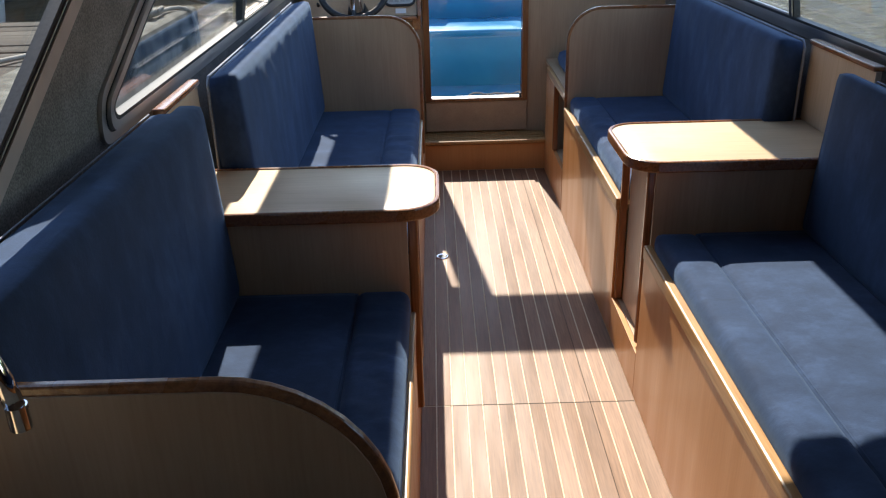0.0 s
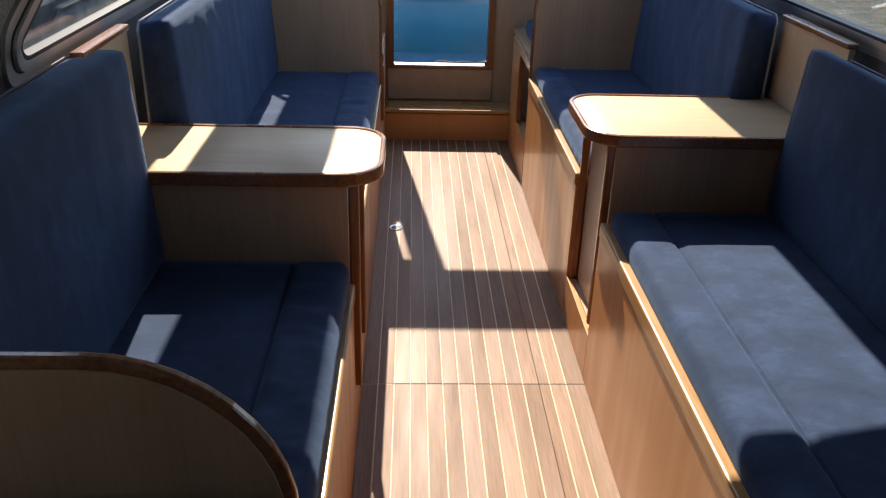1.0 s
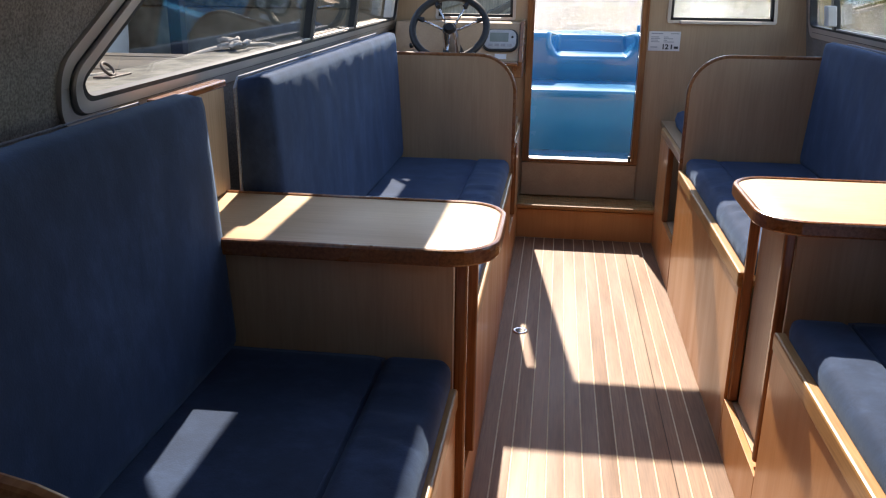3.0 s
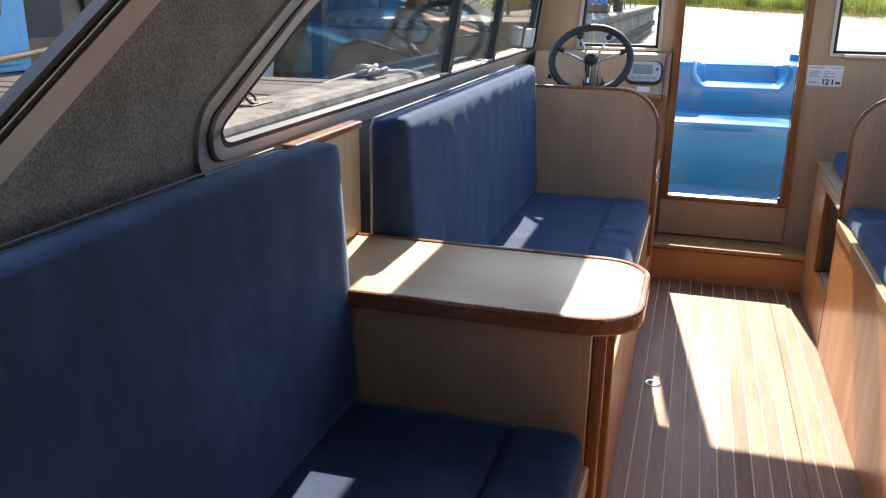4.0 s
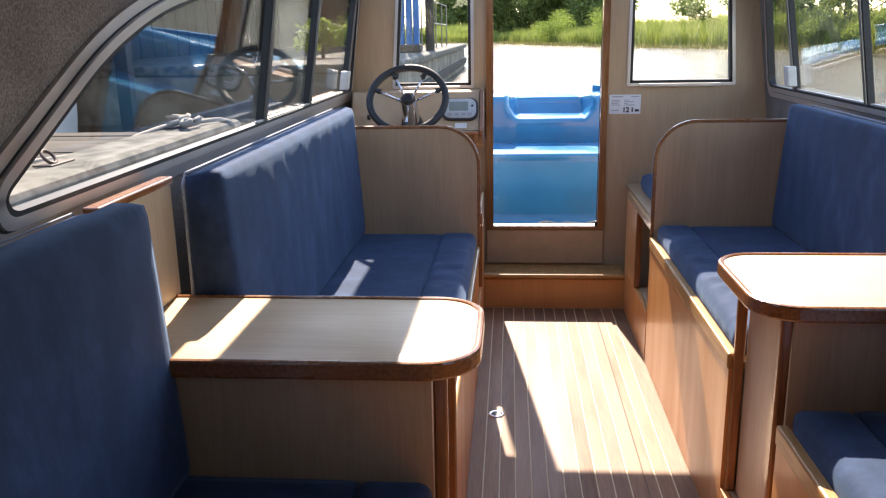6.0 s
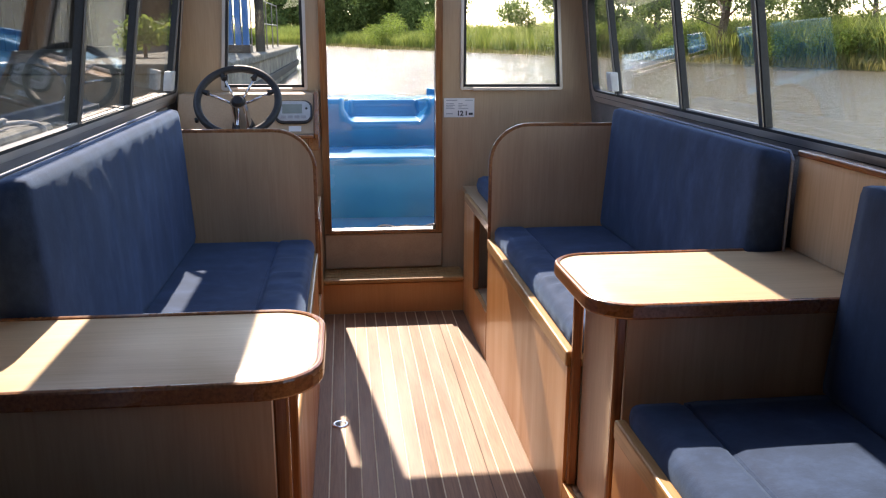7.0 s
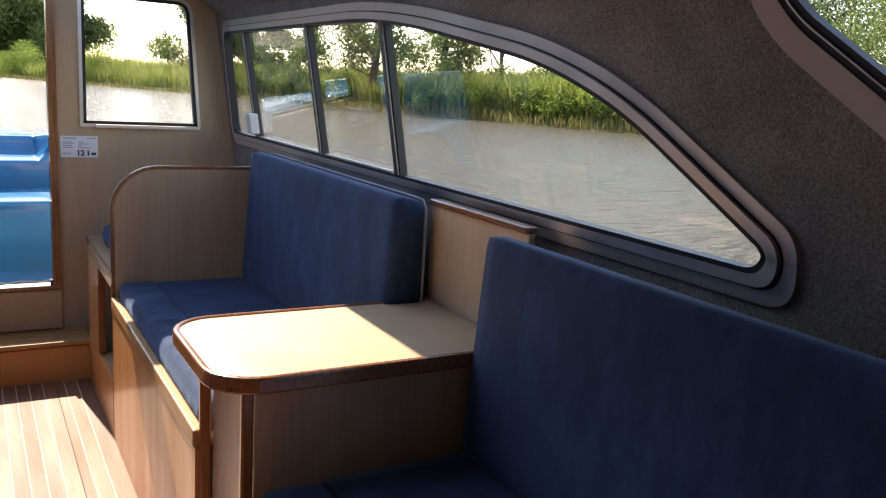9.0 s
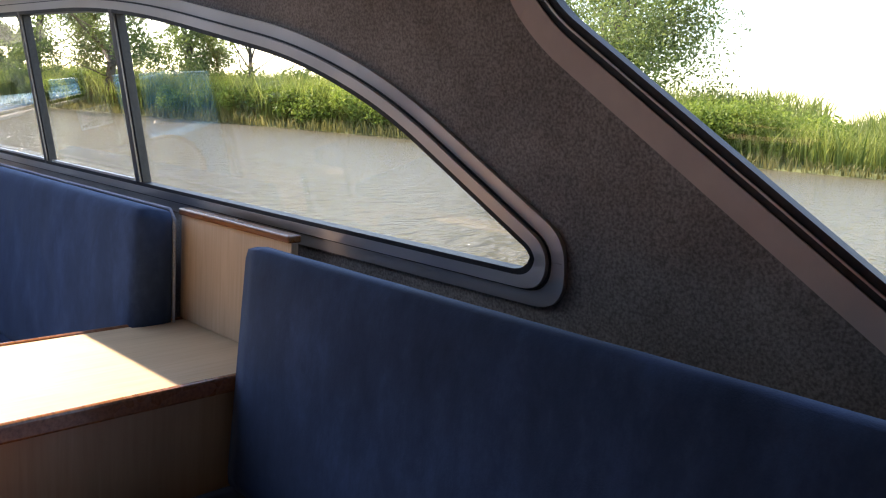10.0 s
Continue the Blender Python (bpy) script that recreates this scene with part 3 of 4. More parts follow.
# ---- benches ----
def bench(side, y0, y1, label, group):
    t = thing("bench", (side * 0.5, (y0 + y1) / 2, 0), label, "bench", group)
    s = lambda a, b: sorted((side * a, side * b))
    up = STARBOARD_UP if side > 0 else 0.0
    front = part("front_panel", bx(*s(AISLE, AISLE + 0.016), y0, y1, 0.0, 0.405 + up, 0.001), FRONT, t)
    part("top_board", bx(*s(AISLE + 0.016, 0.9), y0, y1, 0.405 + up, 0.425 + up, 0.001), OAK_Y, t)
    part("rail", bx(*s(AISLE - 0.004, AISLE + 0.02), y0, y1, 0.404 + up, 0.444 + up, 0.005), NOSING, front, "varnished rounded edge rail")
    return t


PART_Y, TAP = 0.845, (0.015, 0.2, 0.0)
bench(-1, 0.87, 1.83, "beech laminate bench with varnished edge rail", "benches")
bench(-1, 2.12, 3.56, "beech laminate bench with varnished edge rail", "benches")
bench(1, -0.6, 2.1, "long beech laminate bench with varnished edge rail", "benches")
bench(1, 2.452, 3.56, "beech laminate bench with varnished edge rail", "benches")
seat_cushion(-1, 0.875, 1.845, "seat cushions", "navy velour bench cushion with a lengthwise seam", 1.0)
seat_cushion(-1, 2.16, 3.55, "seat cushions", "navy velour bench cushion with a lengthwise seam", 2.0)
seat_cushion(1, -0.2, 2.1, "seat cushions", "long navy velour bench cushion with a lengthwise seam", 3.0, 0.02)
seat_cushion(1, 2.47, 3.55, "seat cushions", "navy velour bench cushion with a lengthwise seam", 4.0, 0.03)
back_cushion(-1, 0.87, 1.838, 0.5, 0.962, "back cushions", "tall navy velour back cushion against the cabin side", 5.0, deep=0.858, cord=0.0016, drop=0.016)
back_cushion(-1, 2.15, 3.54, 0.5, 0.955, "back cushions", "creased navy velour back cushion with pale piping", 6.0, 0.0045)
back_cushion(1, -0.2, 2.095, 0.515, 0.937, "back cushions", "long navy velour back cushion against the cabin side", 7.0, deep=0.84, cord=0.0016, drop=0.024)
back_cushion(1, 2.455, 3.55, 0.525, 0.95, "back cushions", "navy velour back cushion with pale piping", 8.0)


# ---- tables between the benches ----
def table(side, y0, y1, ya, yb, yp, tip, label):
    """A fixed table: rounded tip towards the aisle, mahogany fiddle edge, standing on a hollow cabinet."""
    t = thing("table", (side * 0.5, (y0 + y1) / 2, 0), label, "table", "fixed tables")
    root, r = 0.85, 0.085
    pts = [(root, y0), *arc(tip + r, y0 + r, r, 270, 180, 8), *arc(tip + r, y1 - r, r, 180, 90, 8), (root, y1)]
    pts = [(side * x, y) for x, y in pts]
    top = part("tabletop", prism(pts, "z", 0.684, 0.709, 0.001), MAPLE, t, smooth=True)
    part("edge_trim", sweep([(x, y, 0.6975) for x, y in pts], rect(0.013, 0.031, 0.005)), MAHOG, top, "varnished mahogany edging")
    s = lambda a, b: sorted((side * a, side * b))
    part("after_panel", bx(*s(0.335 if side > 0 else 0.318, 0.85), ya - 0.008, ya + 0.008, 0.42, 0.684, 0.001), OAK_Z, t)
    part("forward_panel", bx(*s(0.356, 0.85), yb - 0.016, yb, 0.42, 0.684, 0.001), OAK_Z, t)
    # light wood, its paler tone also holding the light bounced off the floor
    part("end_panel", bx(*s(0.339, 0.354), ya + 0.008, yb - 0.018, 0.141, 0.684, 0.001), PALE, t)
    part("after_post", bx(*s(*((0.312, 0.333) if side > 0 else (0.293, 0.316))), ya - 0.009, ya + 0.007, 0.15, 0.684, 0.004), MAHOG_Z, t)
    part("forward_post", bx(*s(*((0.314, 0.337) if side > 0 else (0.297, 0.32))), yb - 0.017, yb - 0.001, 0.141, 0.684, 0.004), MAHOG_Z, t)
    part("plinth", bx(*s(AISLE, AISLE + 0.016), yp + 0.002, yb - 0.002, 0.0, 0.139, 0.001), FRONT, t)
    part("niche_floor", bx(*s(AISLE + 0.018, 0.5), yp + 0.002, yb, 0.12, 0.138, 0.001), OAK_Y, t)
    return t


table(-1, 1.815, 2.137, 1.858, 2.12, 1.82, 0.246, "light maple table with mahogany edging beside the port cushions")
table(1, 2.1, 2.475, 2.148, 2.45, 2.1, 0.26, "light maple table with mahogany edging beside the starboard cushions")

# light wood panels on the cabin side above each table, capped in mahogany
for side, y0, y1 in ((-1, 1.84, 2.16), (1, 2.1, 2.48)):
    t = thing("side_panel", (side * 0.86, (y0 + y1) / 2, 0.71), "light oak panel with mahogany capping above the table", "panel")
    s = sorted((side * 0.845, side * 0.86))
    part("board", bx(*s, y0, y1, 0.71, 0.93, 0.001), PALE, t)
    part("capping", bx(*sorted((side * 0.838, side * 0.866)), (1.865 if side < 0 else 2.1), y1, 0.93, 0.944, 0.003), MAHOG, t)


# ---- rounded partitions at the ends of the benches ----
def partition(side, y, z0, ztop, tip, label, thick=0.018, r=0.13):
    t = thing("partition", (side * 0.55, y, z0), label, "partition", "bench partitions")
    pts = [(0.86, z0), (0.86, ztop), *arc(tip + r, ztop - r, r, 90, 180, 10), (tip, z0)]
    pts = [(side * a, b) for a, b in pts]
    board = part("panel", prism(pts, "y", y, y + thick), OAK_Z, t)
    edge = [(a, y + thick / 2, b) for a, b in pts[1:]]
    part("edge_trim", sweep(edge, rect(thick + 0.006, 0.014, 0.004), (0, 1, 0)), MAHOG, board, "rounded mahogany edge strip")
    return t


partition(-1, 3.555, 0.425, 0.872, 0.312, "oak veneered partition with rounded mahogany edged corner by the helm")
partition(1, 3.555, 0.425, 0.885, 0.318, "oak veneered partition with rounded mahogany edged corner")
partition(-1, PART_Y, 0.0, 0.882, 0.308, "dark oak partition with rounded mahogany edge beside the galley", 0.02, 0.185)

# ---- helm and boxes forward of the partitions ----
def fore_box(side, label):
    t = thing("fore_box", (side * 0.6, 3.96, 0), label, "locker", "fore lockers")
    s = lambda a, b: sorted((side * a, side * b))
    part("front_lower", bx(*s(AISLE, AISLE + 0.016), 3.575, 4.17, 0.0, 0.19, 0.001), FRONT, t)
    part("front_upper", bx(*s(AISLE, AISLE + 0.016), 3.575, 4.17, 0.5, 0.53, 0.003), NOSING, t)
    part("post", bx(*s(AISLE - 0.003, AISLE + 0.02), 3.865, 3.89, 0.192, 0.5, 0.003), MAHOG_Z, t)
    part("front_forward", bx(*s(AISLE, AISLE + 0.016), 3.892, 4.17, 0.192, 0.498, 0.001), FRONT, t)
    part("niche_back", bx(*s(0.5, 0.515), 3.58, 3.89, 0.15, 0.5, 0.001), OAK_Z, t)
    part("niche_floor", bx(*s(AISLE + 0.018, 0.5), 3.58, 3.89, 0.17, 0.19, 0.001), OAK_Y, t)
    part("top_board", bx(*s(AISLE + 0.018, 0.88), 3.58, 4.36, 0.51, 0.53, 0.001), OAK_Y, t)
    return t


fore_box(1, "beech locker with an open niche forward of the partition")
fore_box(-1, "beech locker below the helm with an open niche")
for side, y1 in ((1, 4.2), (-1, 3.86)):
    t = thing("locker_cushion", (side * 0.55, 3.9, 0.53), "small navy velour cushion on the fore locker", "seat cushion", "seat cushions")
    a, b = sorted((side * 0.36, side * 0.8))
    part("pad", pad(a, b, 3.58, y1, 0.53, 0.605, 0.028, 0.03, 0.005, 0.003, 2, 11.0), VELOUR, t, smooth="all")

dash = thing("dashboard", (-0.58, 4.1, 0.79), "sloping oak dashboard with mahogany ledge", "dashboard")
slope = [(4.09, 0.805), (4.355, 0.805), (4.355, 0.956), (4.19, 0.956)]
part("face", prism(slope, "x", -0.865, -0.325), OAK_Y, dash)
part("side_cheek", prism([(4.07, 0.79), (4.365, 0.79), (4.365, 0.964), (4.18, 0.964), (4.07, 0.805)], "x", -0.322, -0.306, 0.002), MAHOG, dash)
part("ledge", bx(-0.865, -0.324, 4.05, 4.2, 0.788, 0.804, 0.004), MAHOG, dash)
part("bracket", bx(-0.35, -0.306, 4.1, 4.36, 0.735, 0.787, 0.003), MAHOG, dash)


def on_dash(x, up, proud=0.0):
    """A pose on the sloping face: its x, how far up the slope, how far proud."""
    a = math.atan2(0.151, 0.10)
    return Matrix.Translation((x, 4.09 + up * math.cos(a) - proud * math.sin(a), 0.805 + up * math.sin(a) + proud * math.cos(a))) @ Matrix.Rotation(a, 4, "X")


def turned(bm, m):
    bmesh.ops.transform(bm, matrix=m, verts=bm.verts[:])
    return bm


def disc(r, z0, z1, n=24, r2=None):
    bm = bmesh.new()
    bmesh.ops.create_cone(bm, cap_ends=True, segments=n, radius1=r, radius2=r if r2 is None else r2, depth=z1 - z0)
    bmesh.ops.translate(bm, vec=(0, 0, (z0 + z1) / 2), verts=bm.verts[:])
    return bm


def torus(R, r, n=48, k=12, squash=1.0):
    return sweep([(R * math.cos(2 * math.pi * i / n), R * math.sin(2 * math.pi * i / n), 0) for i in range(n)], [(a, b * squash) for a, b in circle(r, k)], closed=True)


wheel = thing("steering_wheel", (-0.6, 3.95, 0.94), "black rimmed steering wheel with chrome spokes on the dashboard", "steering wheel")
WM = Matrix.Translation((-0.602, 3.95, 0.948)) @ Matrix.Rotation(radians(50), 4, "X")
part("rim", turned(torus(0.152, 0.0145), WM), RUBBER, wheel, "black moulded rim", smooth="all")
for a in (18, 162, 270, 62, 118):
    d = (math.cos(radians(a)), math.sin(radians(a)))
    sp = sweep([(d[0] * 0.03, d[1] * 0.03, -0.028), (d[0] * 0.09, d[1] * 0.09, -0.012), (d[0] * 0.145, d[1] * 0.145, 0.0)], circle(0.0052, 8))
    spoke = part("spoke", turned(sp, WM), CHROME, wheel, smooth="all")
    part("grip_boss", turned(turned(disc(0.012, -0.018, 0.012, 10, 0.007), Matrix.Translation((d[0] * 0.135, d[1] * 0.135, 0)) @ Matrix.Rotation(radians(a + 90), 4, "Z") @ Matrix.Rotation(radians(90), 4, "X")), WM), RUBBER, spoke)
hub = part("hub", turned(disc(0.034, -0.045, -0.005, 24, 0.03), WM), CHROME, wheel, smooth=True)
part("hub_cap", turned(disc(0.026, -0.005, 0.008, 24, 0.018), WM), RUBBER, hub, "black hub cap", smooth=True)
part("column", turned(disc(0.036, -0.2, -0.045, 24, 0.034), WM), CHROME, wheel, smooth=True)
part("column_collar", turned(disc(0.05, -0.2, -0.15, 24, 0.04), WM), RUBBER, wheel, smooth=True)

gauge = thing("display", (-0.41, 4.12, 0.88), "grey instrument display with black bezel on the dashboard", "display")
GM = on_dash(-0.405, 0.095)
shape = lambda w, h, r: [p for cx, cy, a in ((w / 2 - r, h / 2 - r, 0), (-w / 2 + r, h / 2 - r, 90), (-w / 2 + r, -h / 2 + r, 180), (w / 2 - r, -h / 2 + r, 270)) for p in arc(cx, cy, r, a, a + 90, 5)]
part("bezel", turned(prism(shape(0.152, 0.105, 0.035), "z", 0.0, 0.014, 0.003), GM), RUBBER, gauge, smooth=True)
face = part("panel", turned(prism(shape(0.136, 0.09, 0.03), "z", 0.012, 0.018, 0.002), GM), GREYPL, gauge, smooth=True)
part("screen", turned(bx(-0.045, 0.035, -0.012, 0.03, 0.016, 0.0195, 0.001), GM), LCD, face, "dull grey-green screen")
part("button", turned(disc(0.005, 0.016, 0.021, 10), GM @ Matrix.Translation((0.052, 0.01, 0))), RUBBER, face)
for i in range(4):
    part("button", turned(bx(-0.05 + i * 0.027, -0.03 + i * 0.027, -0.034, -0.022, 0.016, 0.02, 0.001), GM), GREYINK, face)
sticker = part("sticker", turned(bx(-0.025, 0.025, -0.012, 0.012, 0.001, 0.0016, 0), on_dash(-0.4, 0.022)), PAPER)
tagged(sticker, "small white sticker below the display", "sticker")
knob = part("switch", turned(disc(0.008, 0.0, 0.02, 12, 0.006), on_dash(-0.79, 0.06)), RUBBER)
tagged(knob, "small black switch on the dashboard", "switch")

# notice on the bulkhead
card = thing("notice", (0.31, BULK, 0.88), "white laminated notice with printed lines and a large figure", "notice")
part("sheet", bx(0.24, 0.377, BULK - 0.004, BULK - 0.0015, 0.84, 0.924, 0), PAPER, card)
rows = ((0.25, 0.3, 0.915, 0.004), (0.25, 0.285, 0.9, 0.003), (0.25, 0.29, 0.893, 0.003), (0.25, 0.28, 0.886, 0.003), (0.25, 0.288, 0.879, 0.003), (0.305, 0.325, 0.9, 0.003), (0.305, 0.345, 0.893, 0.003), (0.305, 0.32, 0.886, 0.003), (0.305, 0.35, 0.879, 0.003), (0.335, 0.37, 0.915, 0.003), (0.25, 0.28, 0.856, 0.004))
for x0, x1, z, h in rows:
    part("printed_line", bx(x0, x1, BULK - 0.005, BULK - 0.004, z - h / 2, z + h / 2, 0), GREYINK, card)
part("symbol", bx(0.338, 0.344, BULK - 0.005, BULK - 0.004, 0.848, 0.868, 0), INK, card)
part("symbol", bx(0.352, 0.37, BULK - 0.005, BULK - 0.004, 0.85, 0.86, 0), INK, card)
fc = bpy.data.curves.new("figure", "FONT")
fc.body, fc.size, fc.extrude = "12", 0.03, 0.0004
fc.offset = 0.0011
tmp = new("figure_curve", fc)
bpy.context.view_layer.update()
fm = bpy.data.meshes.new_from_object(tmp.evaluated_get(bpy.context.evaluated_depsgraph_get()))
bpy.data.objects.remove(tmp)
fig = new("figure", fm)
fm.materials.clear()
fm.materials.append(INK)
fig.parent = card
fig.matrix_parent_inverse = card.matrix_basis.inverted()
fig.matrix_basis = pose(0.298, BULK - 0.0048, 0.848, 90, 0, 0)

# galley behind the after partition
galley = thing("galley_counter", (-0.6, 0.4, 0), "galley counter of oak laminate behind the partition", "counter")
part("worktop", bx(-0.88, -0.31, -0.2, PART_Y - 0.002, 0.70, 0.73, 0.004), MAPLE, galley)
part("front", bx(-0.332, -0.316, -0.2, PART_Y - 0.002, 0.445, 0.70, 0.001), FRONT, galley)
tap = thing("tap", (-0.745, 0.7, 0.73), "polished chrome galley tap with a curved spout", "tap")
part("base", turned(disc(0.024, 0, 0.03, 20, 0.02), Matrix.Translation((-0.745, 0.7, 0.73))), CHROME, tap, smooth=True)
spout = [(-0.76, 0.5, 0.75), (-0.76, 0.5, 0.98)] + [(-0.70 - 0.06 * math.cos(radians(a)), 0.5, 0.98 + 0.075 * math.sin(radians(a))) for a in range(15, 166, 15)] + [(-0.637, 0.5, 0.965)]
spout = [(x + TAP[0], y + TAP[1], z + TAP[2]) for x, y, z in spout]
pipe = part("spout", sweep(spout, circle(0.0088, 14), (0, 1, 0)), CHROME, tap, smooth="all")
part("nozzle", turned(disc(0.0098, -0.012, 0.012, 16), Matrix.Translation((-0.637 + TAP[0], 0.5 + TAP[1], 0.96 + TAP[2]))), CHROME, pipe, smooth=True)

# ---- the boat outside: bow well, side decks, hull ----
bow = thing("bow_well", (0, 5.2, 0.2), "glossy blue moulded bow well with steps up to the foredeck", "boat bow")


def half_width(y):
    return 0.86 - 0.52 * max(0.0, (y - 4.4) / 2.3) ** 2.2


def bow_step(y0, y1, z0, z1, xl, xr, bow_out=0.05):
    """One moulded step with a rounded nose, its front edge bowed a little."""
    bm = bmesh.new()
    n, prof = 20, [(y0 + 0.035, z0), (y0 + 0.008, z1 - 0.05), (y0 + 0.004, z1 - 0.02), (y0 + 0.012, z1 - 0.006), (y0 + 0.03, z1), (y1 + 0.05, z1 + 0.006)]
    rows = []
    for i in range(n + 1):
        u = -1 + 2 * i / n
        x = xl + (xr - xl) * i / n
        rows.append([bm.verts.new((x, y - bow_out * (1 - u * u), z)) for y, z in prof])
    for a, b in zip(rows, rows[1:]):
        for k in range(len(prof) - 1):
            bm.faces.new((a[k], a[k + 1], b[k + 1], b[k]))
    return bm


part("step", bow_step(5.2, 5.65, 0.2, 0.553, -half_width(5.2), half_width(5.2)), GEL, bow, smooth="all")
RECESS = [(5.63, 0.54), (5.605, 0.65), (5.604, 0.685), (5.612, 0.697), (5.63, 0.702), (5.91, 0.706), (5.935, 0.715), (5.945, 0.77), (5.95, 0.793), (5.965, 0.802), (6.1, 0.775), (6.5, 0.755)]
BLOCK = [(5.63, 0.54), (5.615, 0.62), (5.612, 0.69), (5.612, 0.73), (5.612, 0.76), (5.613, 0.785), (5.617, 0.805), (5.626, 0.82), (5.645, 0.832), (5.68, 0.838), (6.0, 0.81), (6.5, 0.79)]


def upper_steps():
    """Second and third step let into the raised shoulders, in one rounded moulding."""
    bm = bmesh.new()
    rows, n = [], 120
    for i in range(n + 1):
        x = -0.74 + 1.48 * i / n
        u = min(1, max(0, (0.262 - abs(x - 0.045)) / 0.065))
        w = u * u * (3 - 2 * u)
        bowed = 0.03 * (1 - (x / 0.74) ** 2)
        rows.append([bm.verts.new((x, b[0] + (r[0] - b[0]) * w - bowed, b[1] + (r[1] - b[1]) * w)) for r, b in zip(RECESS, BLOCK)])
    for a, b in zip(rows, rows[1:]):
        for k in range(len(RECESS) - 1):
            bm.faces.new((a[k], a[k + 1], b[k + 1], b[k]))
    return bm


part("upper_steps", upper_steps(), GEL, bow, smooth="all")
part("well_floor", prism([(-0.86, 4.405), (0.86, 4.405), (half_width(5.3), 5.3), (-half_width(5.3), 5.3)], "z", 0.15, 0.21), GEL, bow)
for side in (-1, 1):
    path = [(side * (half_width(4.41 + 0.2 * i) + 0.012), 4.41 + 0.2 * i, 0.5) for i in range(12)]
    part("bulwark", sweep(path, rect(0.03, 0.66, 0.01)), GEL, bow, smooth=True)
part("foredeck", prism([(-half_width(6.5), 6.5), (half_width(6.5), 6.5), (0.12, 7.1), (-0.12, 7.1)], "z", 0.6, 0.755), GEL, bow)
rope = part("bow_rope", sweep([(-0.05 + 0.02 * i, 4.9 + 0.03 * math.sin(i * 0.9), 0.217 + 0.01 * abs(math.sin(i * 0.35))) for i in range(18)], circle(0.006, 6)), ROPE)
tagged(rope, "dark mooring rope lying in the bow well", "rope")

hull = thing("hull", (0, 2, 0), "blue hull and side decks of the boat", "hull")
deck_out = [(1.14, -1.6), (1.14, 4.4), (0.95, 5.4), (0.62, 6.4), (0.18, 7.2)]
for side in (-1, 1):
    edge = [(side * x, y) for x, y in deck_out]
    inner = [(side * x, y) for x, y in ((0.16, 7.1), (0.56, 6.4), (0.88, 5.4), (0.93, 4.42), (0.955, 4.4), (0.955, -1.6))]
    part("side_deck", prism(edge + inner, "z", 0.7, 0.74), GEL, hull)
    part("topside", sweep([(x, y, 0.3) for x, y in edge], rect(0.03, 0.86)), GEL, hull)

part("transom", bx(-1.15, 1.15, -1.66, -1.615, -0.13, 0.74, 0.01), GEL, hull)
part("after_deck", bx(-0.95, 0.95, -1.61, -1.285, 0.69, 0.735, 0.004), GEL, hull)

# ---- river, banks, jetty and quay ----
WATER_Z = 0.15
hole = [(1.11, -1.7), (1.11, 4.4), (0.93, 5.4), (0.6, 6.4), (0.0, 7.25), (-0.6, 6.4), (-0.93, 5.4), (-1.11, 4.4), (-1.11, -1.7)]
far = [(900, -900), (900, 900), (-900, 900), (-900, -900)]
wat = part("water", filled(far, [hole], lambda a, b: (a, b, WATER_Z), (0, 0, -0.02)), WATER)
tagged(wat, "brown-green river water with small ripples", "water", kind="structure")

SHORE = [(-60, 150), (-20, 100), (-1, 75), (3.4, 60), (8, 49), (12, 40), (14.2, 32), (16, 26), (18, 20), (20.5, 14), (22, 9), (23.5, 0), (25, -20), (30, -60)]


def shore_at(s):
    """A point and the landward normal, s metres along the shore."""
    for a, b in zip(SHORE, SHORE[1:]):
        d = Vector(b) - Vector(a)
        if s <= d.length:
            p = Vector(a) + d * (s / d.length)
            return p, Vector((-d.y, d.x)).normalized()
        s -= d.length
    return Vector(SHORE[-1]), Vector((1, 0))


SHORE_LEN = sum((Vector(b) - Vector(a)).length for a, b in zip(SHORE, SHORE[1:]))
bm = bmesh.new()
rows = []
for i in range(121):
    p, nn = shore_at(SHORE_LEN * i / 120)
    wob = 0.5 * noise.noise(Vector((i * 0.7, 0, 0)))
    rows.append([bm.verts.new((p.x + nn.x * d, p.y + nn.y * d, z)) for d, z in ((-0.8 + wob, -0.1), (0.1 + wob, WATER_Z + 0.03), (1.0, 0.35), (6, 0.55), (30, 0.7), (400, 0.8))])
for a, b in zip(rows, rows[1:]):
    for k in range(5):
        bm.faces.new((a[k], a[k + 1], b[k + 1], b[k]))
tagged(part("ground", bm, SOIL, smooth="all"), "low grassy river bank", "ground", kind="structure")


